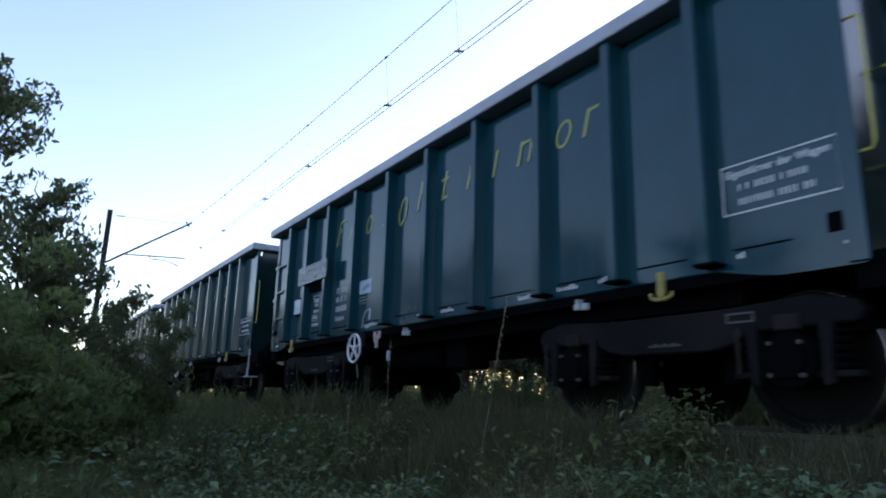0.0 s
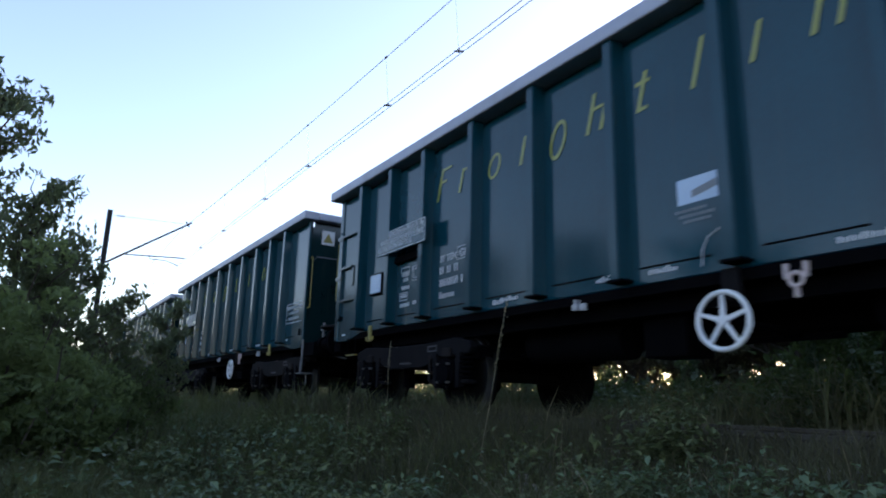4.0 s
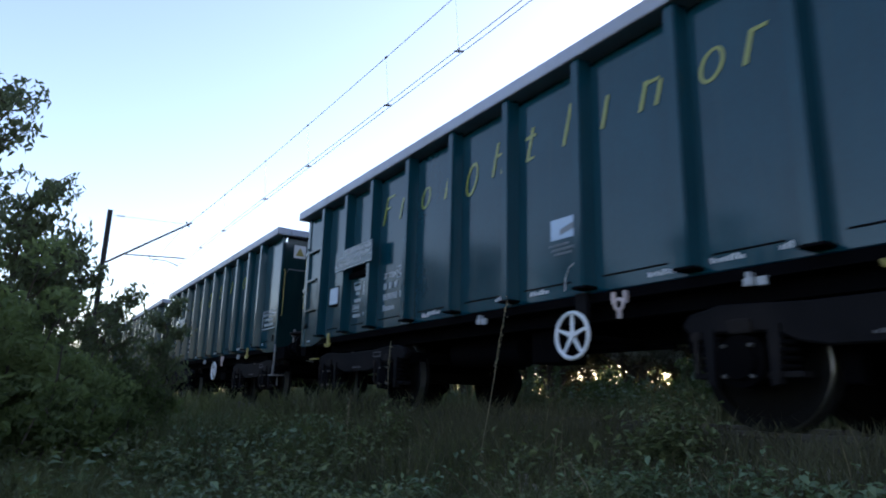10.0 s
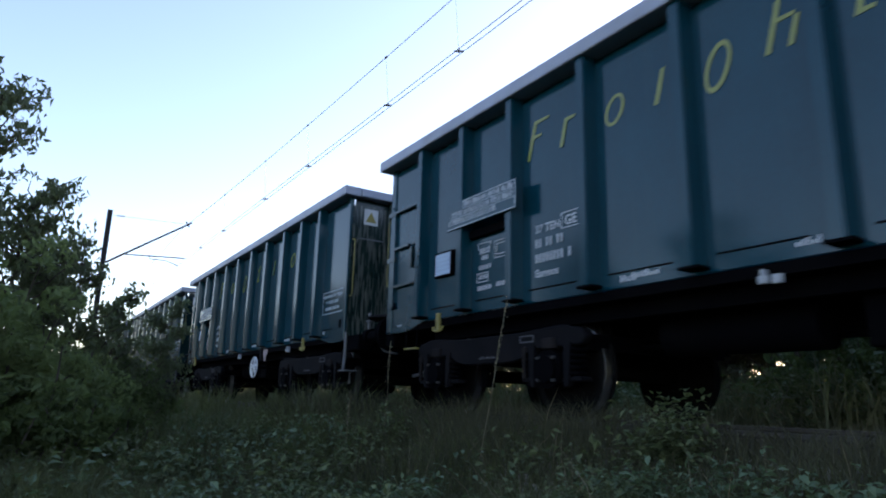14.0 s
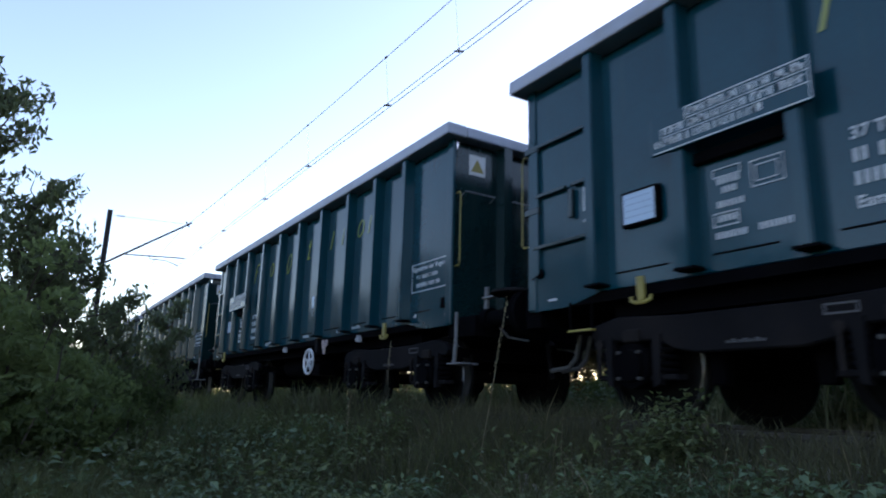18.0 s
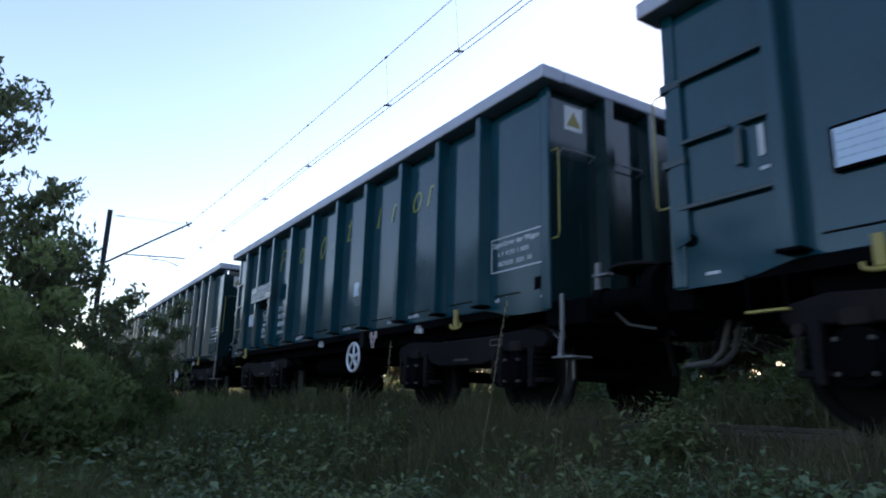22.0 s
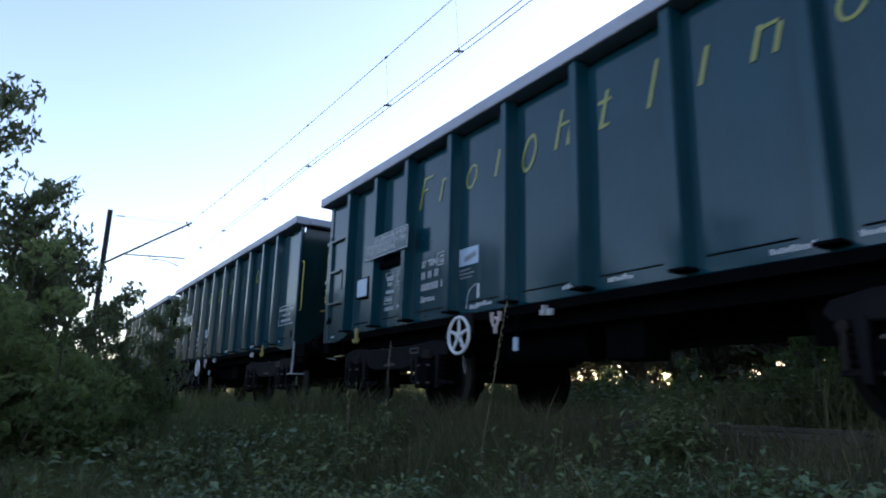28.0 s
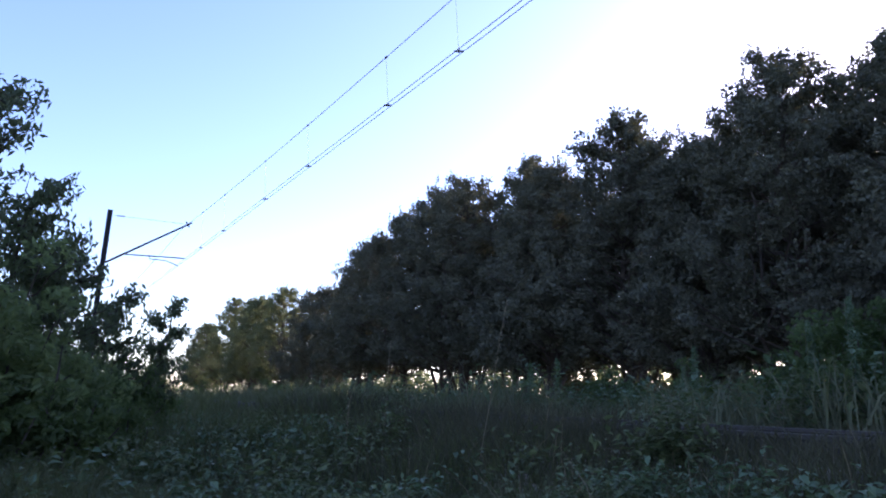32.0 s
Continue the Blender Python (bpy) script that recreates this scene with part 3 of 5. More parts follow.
    part("placard", bm, PLACARD, holder, "glossy white placard with faint rows of print")
    for z in (1.89, 1.95, 2.01, 2.07):
        x = 1.61
        bm = bmesh.new()
        while x < 1.92:
            n = rng.uniform(0.03, 0.07)
            box(bm, u(x), u(min(1.93, x + n)), -1.3075, -1.306, z, z + 0.012)
            x += n + 0.02
        tagged(part("row_of_print", bm, FAINT, holder), kind="stuff")
    # perforated name board across two ribs, with unreadable white rows
    bm = bmesh.new()
    box(bm, u(2.05), u(3.5), -RIB_Y - 0.03, -RIB_Y + 0.005, 2.34, 2.70, 0.008)
    board = part("name_board", bm, PAINT, w, "green board with rows of small white print")
    bm = bmesh.new()
    y = -RIB_Y - 0.031
    for row, (a, b, z) in enumerate(((2.45, 3.44, 2.60), (2.2, 3.44, 2.50), (2.1, 3.1, 2.40))):
        x = a
        while x < b:
            n = rng.uniform(0.02, 0.05)
            box(bm, u(x), u(x + n * 0.6), y - 0.003, y, z, z + 0.065)
            if rng.random() < 0.6:
                box(bm, u(x), u(x + n * 1.3), y - 0.003, y, z + rng.choice([0.0, 0.03, 0.055]), z + rng.choice([0.012, 0.042, 0.068]) + 0.001)
            x += n * 1.5
    for a, c, z0, z1 in ((2.08, 3.49, 2.348, 2.36), (2.16, 3.49, 2.478, 2.486), (2.42, 3.49, 2.58, 2.588), (2.42, 3.49, 2.68, 2.69), (3.48, 3.49, 2.36, 2.68), (2.42, 2.428, 2.588, 2.68), (2.16, 2.168, 2.486, 2.56), (2.16, 2.42, 2.56, 2.568)):
        box(bm, u(a), u(c), y - 0.0035, y, z0, z1)
    tagged(part("lettering", bm, MARK, board), kind="stuff")
    # a black bar stands in for the shadow under the name board
    bm = bmesh.new()
    box(bm, u(2.38), u(3.36), -1.31, -1.255, 2.2, 2.3, 0.01)
    part("hatch_top", bm, BLACK, w)
    # stencilled panels of data
    bm = bmesh.new()
    y = -PANEL_Y - 0.001
    for a, b, z0, z1 in ((2.86, 3.14, 1.88, 2.1), (2.9, 3.09, 1.92, 2.06), (2.52, 2.78, 2.04, 2.12), (2.5, 2.74, 1.62, 1.74)):
        frame_strip(bm, u(a), u(b), z0, z1, y, 0.01)
    for a, b, z in ((2.56, 2.76, 1.98), (2.6, 2.74, 1.9), (2.55, 2.8, 1.78), (2.52, 2.78, 1.52), (2.9, 3.18, 1.53), (2.55, 2.72, 1.66)):
        x = a
        while x < b:
            box(bm, u(x), u(x + 0.022), y - 0.004, y, z, z + 0.055)
            x += 0.036
    tagged(part("data_marking", bm, MARK, w, "small white stencilled data"), kind="stuff")
    words("class_marking", "37 TEN", 0.13, MARK, w, (u(3.62), -PANEL_Y - 0.003, 2.03))
    words("class_marking", "GE", 0.15, MARK, w, (u(4.10), -PANEL_Y - 0.003, 2.035))
    bm = bmesh.new()
    frame_strip(bm, u(4.05), u(4.37), 2.0, 2.18, y, 0.012)
    part("class_frame", bm, MARK, w)
    words("type_marking", "Eamnos", 0.12, MARK, w, (u(3.62), -PANEL_Y - 0.003, 1.53))
    bm = bmesh.new()
    for z, n in ((1.86, 8), (1.69, 10)):
        for k in range(n):
            if (z > 1.8 and k in (2, 5)) or k == 8:
                continue
            x = 3.63 + 0.058 * k
            box(bm, u(x), u(x + 0.03), y - 0.004, y, z, z + 0.1, 0)
    tagged(part("stencil", bm, MARK, w, "rows of plain white bars"), kind="stuff")
    # slanted yellow strokes spread along the upper side
    strokes = [(3.49, 0.46, "flag"), (4.04, 0.32, "hook"), (4.70, 0.29, "ring"), (5.34, 0.34, "bar"), (5.86, 0.40, "ring"), (6.45, 0.43, "arch"), (7.13, 0.40, "cross"), (7.75, 0.46, "bar"), (8.32, 0.34, "bar"), (8.82, 0.29, "arch"), (9.49, 0.28, "ring"), (9.92, 0.30, "hook")]
    for k, (x, h, shape) in enumerate(strokes):
        bm = bmesh.new()
        z0 = 2.93 - (0.1 if k == 4 else 0)

        def bar(x0, za, x1, zb, t=0.05):
            prism(bm, [(u(x0), za), (u(x0 + t), za), (u(x1 + t), zb), (u(x1), zb)], "y", -PANEL_Y - 0.004, -PANEL_Y)

        def dash(x0, x1, za, t=0.042):
            prism(bm, [(u(x0), za), (u(x1), za + 0.01), (u(x1 + 0.01), za + t), (u(x0 + 0.01), za + t)], "y", -PANEL_Y - 0.0045, -PANEL_Y)
        lean = 0.28
        if shape != "ring":
            bar(x, z0, x + lean * h, z0 + h)
        if shape == "flag":
            dash(x + lean * h, x + lean * h + 0.24, z0 + h - 0.045)
            dash(x + lean * h * 0.55, x + lean * h * 0.55 + 0.17, z0 + 0.24)
        elif shape == "hook":
            dash(x + lean * h, x + lean * h + 0.16, z0 + h - 0.045)
        elif shape == "cross":
            dash(x, x + 0.18, z0 + 0.27)
            dash(x + 0.02, x + 0.14, z0)
        elif shape == "arch":
            bar(x + 0.19, z0, x + 0.19 + lean * 0.24, z0 + 0.24)
            dash(x + lean * 0.26, x + 0.19 + lean * 0.26, z0 + 0.235)
        elif shape == "ring":
            turns = [2 * math.pi * q / 20 for q in range(20)]
            oval = [(x + 0.11 + lean * h / 2 + 0.085 * math.cos(q) + lean * 0.5 * h * math.sin(q), z0 + h / 2 + 0.44 * h * math.sin(q), x + 0.11 + lean * h / 2 + 0.125 * math.cos(q) + lean * 0.5 * h * math.sin(q), z0 + h / 2 + 0.56 * h * math.sin(q)) for q in turns]
            loops = [[bm.verts.new((u(o[e]), yy, o[e + 1])) for o in oval] for e, yy in ((0, -PANEL_Y), (0, -PANEL_Y - 0.004), (2, -PANEL_Y - 0.004), (2, -PANEL_Y))]
            for A, B in zip(loops, loops[1:]):
                for q in range(20):
                    bm.faces.new((A[q], A[(q + 1) % 20], B[(q + 1) % 20], B[q]))
            bmesh.ops.recalc_face_normals(bm, faces=bm.faces[:])
        part("yellow_stroke", bm, LETTER, w, "slanted yellow painted stroke")
    # the sticker and the hand wheel stand further back on the older kind
    sx = -2.98 if early else 0.0
    # white sticker with a dark diagonal shape, print below it
    s = wall_mark("sticker", w, 7.55 + sx, 8.0 + sx, 1.89, 2.12, PLACARD, label="white sticker with a dark slanted shape")
    bm = bmesh.new()
    prism(bm, [(u(7.70 + sx), 1.935), (u(7.95 + sx), 1.985), (u(7.95 + sx), 2.055), (u(7.70 + sx), 2.0)], "y", -PANEL_Y - 0.007, -PANEL_Y - 0.004)
    part("print", bm, INK, s)
    bm = bmesh.new()
    for z, a, b in ((1.82, 7.52 + sx, 7.84 + sx), (1.77, 7.56 + sx, 7.9 + sx), (1.72, 7.6 + sx, 7.86 + sx)):
        x = a
        while x < b:
            box(bm, u(x), u(x + 0.03), y - 0.003, y, z, z + 0.025)
            x += 0.04
    tagged(part("small_print", bm, INK, w), kind="stuff")
    wall_mark("stripe_mark", w, 7.98 + sx, 8.03 + sx, 1.44, 1.62, MARK)
    bm = bmesh.new()
    tube(bm, [(u(7.76 + sx), -PANEL_Y - 0.006, 1.32), (u(7.77 + sx), -PANEL_Y - 0.006, 1.45), (u(7.83 + sx), -PANEL_Y - 0.006, 1.56), (u(7.95 + sx), -PANEL_Y - 0.006, 1.62)], 0.007, 5)
    part("curved_mark", bm, MARK, w)
    for a, b, z in ((7.2, 7.52, 1.33), (6.55, 6.75, 1.34), (8.85, 9.2, 1.31), (5.0, 5.3, 1.33), (9.5, 9.78, 1.33), (10.1, 10.2, 1.34), (2.15, 2.22, 1.33), (4.85, 5.02, 1.31), (11.6, 11.66, 1.33)):
        bm = bmesh.new()
        x = a
        while x < b:
            box(bm, u(x), u(x + 0.025), y - 0.004, y, z, z + rng.uniform(0.03, 0.06))
            x += 0.04
        tagged(part("sill_marking", bm, MARK, w), kind="stuff")
    # seams above the sill
    for a, b in zip(edges[1:-1], edges[2:-1] + [12.3]):
        bm = bmesh.new()
        box(bm, u(a + 0.2), u(b - 0.25), -PANEL_Y - 0.006, -PANEL_Y + 0.001, 1.395, 1.41)
        part("sill_seam", bm, BLACK, w)
    # owner's notice near the front end
    bm = bmesh.new()
    frame_strip(bm, u(11.51), u(12.45), 1.69, 2.11, y, 0.014)
    part("notice_frame", bm, MARK, w, "thin white frame")
    words("notice", "Eigentümer der Wagen", 0.09, MARK, w, (u(11.55), -PANEL_Y - 0.003, 2.0))
    bm = bmesh.new()
    for z, a, b in ((1.88, 11.66, 12.2), (1.76, 11.62, 12.26)):
        x = a
        while x < b:
            n = rng.uniform(0.024, 0.036)
            if rng.random() < 0.86:
                box(bm, u(x), u(x + n * 0.55), y - 0.004, y, z, z + 0.055)
            x += n + 0.004
    tagged(part("notice_print", bm, MARK, w, "rows of plain white bars"), kind="stuff")
    wall_mark("tie_hole", w, 12.32, 12.42, 1.40, 1.54, BLACK, depth=0.012, bevel=0.003)
    wall_mark("stripe_mark", w, 12.42, 12.5, 1.30, 1.325, MARK)
    # front end: warning label, hand rails, step
    xe = BODY1 - HALF
    if not early:
        bm = bmesh.new()
        box(bm, xe, xe + 0.006, -0.98, -0.70, 3.30, 3.60)
        lab = part("warning_label", bm, WHITE, w, "white label with a yellow triangle")
        bm = bmesh.new()
        prism(bm, [(-0.95, 3.35), (-0.73, 3.35), (-0.84, 3.55)], "x", xe + 0.006, xe + 0.010)
        part("triangle", bm, YELLOW, lab)
    bm = bmesh.new()
    tube(bm, [(xe, -1.19, 2.98), (xe + 0.1, -1.19, 2.98), (xe + 0.12, -1.19, 2.94), (xe + 0.12, -1.19, 2.0), (xe + 0.1, -1.19, 1.95), (xe, -1.19, 1.95)], 0.012 if early else 0.009, 6)
    part("hand_rail", bm, RAIL_YELLOW if early else YELLOW, w, "thin yellow hand rail")
    if early:
        bm = bmesh.new()
        tube(bm, [(xe, -0.6, 2.8), (xe + 0.16, -0.6, 2.8), (xe + 0.16, -0.4, 2.78), (xe + 0.16, -0.33, 2.7), (xe + 0.16, -0.32, 2.12), (xe + 0.16, -0.4, 2.0), (xe + 0.16, -0.7, 1.97), (xe, -0.7, 1.97)], 0.015, 6)
        part("hand_rail", bm, RAIL_YELLOW, w, "yellow looped hand rail")
    for y0, y1 in () if early else ((-1.1, -0.6), (-0.3, 0.22)):
        bm = bmesh.new()
        tube(bm, [(xe, y0, 2.95), (xe + 0.1, y0, 3.0), (xe + 0.1, y1, 3.0), (xe, y1, 2.95)], 0.011, 6)
        part("hand_rail", bm, GALV, w)
    if not early:
        # a domed dark plate on two posts over the buffer, and a pale bracket on the headstock
        bm = bmesh.new()
        px, py = u(13.58), -1.0
        for r0, r1, za, zb in ((0.25, 0.29, 1.445, 1.465), (0.29, 0.27, 1.465, 1.495), (0.27, 0.14, 1.495, 1.525)):
            rod(bm, (px, py, za), (px, py, zb), r0, r1, 28)
        shield = part("buffer_shield", bm, BOGIE, w, "dark domed plate above the buffer", smooth=True)
        for x in (-0.1, 0.08):
            bm = bmesh.new()
            box(bm, px + x - 0.025, px + x + 0.025, py - 0.03, py + 0.03, 1.29, 1.447)
            part("post", bm, BLACK, shield)
        bm = bmesh.new()
        box(bm, u(12.99), u(13.2), -1.05, -0.95, 1.465, 1.49, 0.006)
        box(bm, u(13.0), u(13.05), -1.02, -0.97, 1.49, 1.62, 0.008)
        box(bm, u(13.0), u(13.05), -1.02, -0.98, 1.235, 1.466)
        part("lamp_bracket", bm, GALV, w, "grey steel lamp bracket")
    bm = bmesh.new()
    box(bm, u(12.835), u(12.87), -1.36, -1.33, 0.86, 1.28, 0.004)
    prism(bm, [(u(12.825), 0.88), (u(12.87), 0.88), (u(12.835), 0.62), (u(12.79), 0.62)], "y", -1.36, -1.33)
    step = part("step_bracket", bm, PALE_STEEL if early else GALV, w, "pale grey step bracket")
    bm = bmesh.new()
    box(bm, u(12.77), u(13.08), -1.42, -1.16, 0.62, 0.642, 0.005)
    part("foot_board", bm, PALE_STEEL if early else GALV, step)
    bm = bmesh.new()
    rod(bm, (u(12.91), -1.26, 0.62), (u(12.91), -1.26, 0.42), 0.010)
    part("step_stay", bm, GALV, step)
    # tail end step: a yellow bar hung below the sill
    bm = bmesh.new()
    box(bm, u(0.82), u(1.15), -1.33, -1.27, 0.875, 0.897, 0.004)
    bar_ = part("step_bar", bm, YELLOW, w, "thin yellow step bar")
    for x in (0.835, 1.135):
        bm = bmesh.new()
        rod(bm, (u(x), -1.3, 0.88), (u(x), -1.3, 1.18), 0.012)
        part("step_leg", bm, BLACK, bar_)
    # yellow rope hooks under the sill
    for x in (1.83, 10.96):
        bm = bmesh.new()
        box(bm, u(x - 0.038), u(x + 0.038), -1.41, -1.37, 1.08, 1.30, 0.01)
        tube(bm, [(u(x - 0.115), -1.395, 1.125), (u(x - 0.105), -1.395, 1.085), (u(x - 0.05), -1.395, 1.065), (u(x + 0.05), -1.395, 1.065), (u(x + 0.105), -1.395, 1.085), (u(x + 0.115), -1.395, 1.125)], 0.017, 8)
        part("rope_hook", bm, YELLOW, w, "yellow double rope hook")
    # hand wheel with five spokes
    cx, cz = u(4.86 if early else 8.03), 0.97 if early else 0.83
    bm = bmesh.new()
    ring(bm, (cx, -1.42, cz), (0, 1, 0), 0.222, 0.021, 36, 10)
    hw = part("hand_wheel", bm, WHITE, w, "white five-spoked brake hand wheel", smooth=True)
    for k in range(5):
        a = 2 * math.pi * k / 5 + math.pi / 2
        bm = bmesh.new()
        ca, sa = math.cos(a), math.sin(a)
        v = prism(bm, [(0.03, -0.02), (0.215, -0.012), (0.215, 0.012), (0.03, 0.02)], "y", -0.012, 0.012)
        bmesh.ops.transform(bm, matrix=Matrix.Translation((cx, -1.415, cz)) @ Matrix(((ca, 0, -sa, 0), (0, 1, 0, 0), (sa, 0, ca, 0), (0, 0, 0, 1))), verts=v)
        part("spoke", bm, WHITE, hw)
    bm = bmesh.new()
    rod(bm, (cx, -1.44, cz), (cx, -1.38, cz), 0.042, 0.035, 14)
    part("hub", bm, WHITE, hw, smooth=True)
    bm = bmesh.new()
    rod(bm, (cx, -1.38, cz), (cx, -0.4, cz), 0.025, seg=10)
    part("shaft", bm, BLACK, hw)
    bm = bmesh.new()
    box(bm, cx - 0.08, cx + 0.08, -1.3, -1.24, 1.0, 1.26, 0.01)
    part("wheel_bracket", bm, BOGIE, w)
    bm = bmesh.new()
    hx = -3.16 if early else -0.1
    ring(bm, (u(8.7 + hx), -1.37, 1.08), (0, 1, 0), 0.05, 0.016, 18, 8)
    box(bm, u(8.615 + hx), u(8.64 + hx), -1.38, -1.34, 1.09, 1.2)
    box(bm, u(8.76 + hx), u(8.785 + hx), -1.38, -1.34, 1.09, 1.2)
    box(bm, u(8.688 + hx), u(8.712 + hx), -1.385, -1.345, 0.95, 1.03)
    part("release_handle", bm, PINK, w, "pale pinkish brake release handle")
    for x in (6.35, 9.9):
        bm = bmesh.new()
        box(bm, u(x - 0.08), u(x), -1.33, -1.29, 1.09, 1.15, 0.006)
        box(bm, u(x + 0.03), u(x + 0.11), -1.33, -1.29, 1.08, 1.15, 0.006)
        box(bm, u(x - 0.06), u(x - 0.03), -1.32, -1.25, 1.15, 1.2)
        part("data_plate", bm, PALE_STEEL, w)
    if early:
        for x0, x1, z0, z1, m in ((5.79, 5.86, 0.74, 0.89, PLACARD),):
            bm = bmesh.new()
            box(bm, u(x0), u(x1), -1.31, -1.28, z0, z1, 0.006)
            tag = part("tag_plate", bm, m, w, "small hanging plate")
            bm = bmesh.new()
            box(bm, u((x0 + x1) / 2 - 0.01), u((x0 + x1) / 2 + 0.01), -1.29, -1.22, z1 - 0.01, 1.16)
            part("hanger", bm, BLACK, tag)
        bm = bmesh.new()
        tube(bm, [(cx + 0.02, -1.36, cz - 0.24), (cx + 0.03, -1.36, cz - 0.34), (cx + 0.06, -1.35, cz - 0.46)], 0.008, 5)
        part("chain", bm, GALV, w)
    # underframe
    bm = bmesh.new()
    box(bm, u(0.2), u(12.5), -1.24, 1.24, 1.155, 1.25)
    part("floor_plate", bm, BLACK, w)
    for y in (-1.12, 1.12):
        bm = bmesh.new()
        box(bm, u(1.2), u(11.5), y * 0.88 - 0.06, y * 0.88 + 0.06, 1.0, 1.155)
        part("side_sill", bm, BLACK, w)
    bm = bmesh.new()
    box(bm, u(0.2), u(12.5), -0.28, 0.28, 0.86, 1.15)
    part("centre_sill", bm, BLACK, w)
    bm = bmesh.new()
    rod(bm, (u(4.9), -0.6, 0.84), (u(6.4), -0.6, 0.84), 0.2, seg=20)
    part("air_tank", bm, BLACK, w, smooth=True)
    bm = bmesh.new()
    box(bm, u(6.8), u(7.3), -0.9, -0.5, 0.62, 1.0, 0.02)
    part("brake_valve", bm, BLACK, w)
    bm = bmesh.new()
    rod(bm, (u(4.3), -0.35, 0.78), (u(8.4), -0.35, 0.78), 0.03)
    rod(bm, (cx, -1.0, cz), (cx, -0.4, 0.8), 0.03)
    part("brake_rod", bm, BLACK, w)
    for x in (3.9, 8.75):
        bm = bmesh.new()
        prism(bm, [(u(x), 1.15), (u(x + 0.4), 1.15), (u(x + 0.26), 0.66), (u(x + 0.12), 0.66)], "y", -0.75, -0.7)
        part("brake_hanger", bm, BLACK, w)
    build_bogies(w)
    return true_size(w)


def mesh_holder():
    bm = bmesh.new()
    box(bm, u(1.56), u(1.975), -1.30, -1.245, 1.81, 1.835)
    box(bm, u(1.56), u(1.99), -1.30, -1.245, 2.125, 2.15)
    box(bm, u(1.56), u(1.582), -1.30, -1.245, 1.835, 2.125)
    box(bm, u(1.955), u(1.995), -1.31, -1.245, 1.835, 2.125)
    box(bm, u(1.582), u(1.955), -1.295, -1.26, 1.835, 2.125)
    return mesh_of("placard_holder", bm, BLACK)


BOGIES = (-3.68, 4.46)
AXLE_GAP = 1.12
AXLES = tuple(c + a for c in BOGIES for a in (-AXLE_GAP, AXLE_GAP))
AXLE_Z, TREAD_R = 0.53, 0.53
WHEELSETS = []


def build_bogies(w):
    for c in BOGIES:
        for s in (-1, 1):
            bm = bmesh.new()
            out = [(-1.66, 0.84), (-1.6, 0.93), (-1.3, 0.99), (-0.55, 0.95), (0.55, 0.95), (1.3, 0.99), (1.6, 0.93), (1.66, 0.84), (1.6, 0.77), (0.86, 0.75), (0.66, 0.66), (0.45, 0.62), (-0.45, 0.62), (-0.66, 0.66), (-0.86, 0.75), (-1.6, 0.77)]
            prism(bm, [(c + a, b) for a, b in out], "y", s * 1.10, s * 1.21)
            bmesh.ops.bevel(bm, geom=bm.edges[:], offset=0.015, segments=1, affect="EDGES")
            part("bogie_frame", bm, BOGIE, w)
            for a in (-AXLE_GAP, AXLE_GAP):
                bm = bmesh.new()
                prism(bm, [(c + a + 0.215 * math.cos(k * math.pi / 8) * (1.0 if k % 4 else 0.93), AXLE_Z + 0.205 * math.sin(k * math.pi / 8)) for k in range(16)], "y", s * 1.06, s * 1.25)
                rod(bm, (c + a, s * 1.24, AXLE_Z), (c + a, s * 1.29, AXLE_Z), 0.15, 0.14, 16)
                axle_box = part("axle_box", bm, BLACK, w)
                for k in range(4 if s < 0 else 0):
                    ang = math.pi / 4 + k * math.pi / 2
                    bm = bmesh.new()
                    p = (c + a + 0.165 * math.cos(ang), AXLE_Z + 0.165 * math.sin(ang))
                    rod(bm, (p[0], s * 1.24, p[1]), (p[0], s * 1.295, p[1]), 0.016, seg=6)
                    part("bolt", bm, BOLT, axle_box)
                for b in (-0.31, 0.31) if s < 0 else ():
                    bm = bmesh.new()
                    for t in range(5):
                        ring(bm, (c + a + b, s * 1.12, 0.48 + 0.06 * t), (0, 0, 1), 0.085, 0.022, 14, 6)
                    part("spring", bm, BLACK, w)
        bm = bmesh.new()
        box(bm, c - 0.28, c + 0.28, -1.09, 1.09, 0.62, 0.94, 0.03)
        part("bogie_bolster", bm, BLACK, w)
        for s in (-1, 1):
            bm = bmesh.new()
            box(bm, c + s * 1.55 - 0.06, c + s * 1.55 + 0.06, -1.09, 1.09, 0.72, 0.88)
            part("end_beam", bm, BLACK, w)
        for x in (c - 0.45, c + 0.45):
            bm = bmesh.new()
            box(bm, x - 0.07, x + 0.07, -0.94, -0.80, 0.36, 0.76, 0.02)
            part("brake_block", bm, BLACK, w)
        # what hangs on the seen side: horn guides, suspension links and brake levers
        for x in (c - AXLE_GAP, c + AXLE_GAP):
            for e in (-1, 1):
                bm = bmesh.new()
                prism(bm, [(x + e * 0.235, 0.80), (x + e * 0.33, 0.80), (x + e * 0.30, 0.36), (x + e * 0.235, 0.34)], "y", -1.235, -1.15)
                part("horn_guide", bm, BOGIE, w)
            bm = bmesh.new()
            rod(bm, (x - 0.40, -1.23, 0.76), (x - 0.40, -1.23, 0.44), 0.02)
            rod(bm, (x - 0.40, -1.24, 0.74), (x - 0.40, -1.20, 0.74), 0.045, seg=10)
            part("suspension_link", bm, DUST, w)
            bm = bmesh.new()
            box(bm, x - 0.46, x + 0.46, -1.2, -1.05, 0.40, 0.45, 0.012)
            part("spring_seat", bm, BOGIE, w)
            bm = bmesh.new()
            box(bm, x - 0.10, x + 0.10, -1.245, -1.14, 0.74, 0.86, 0.02)
            part("box_stop", bm, DUST, w)
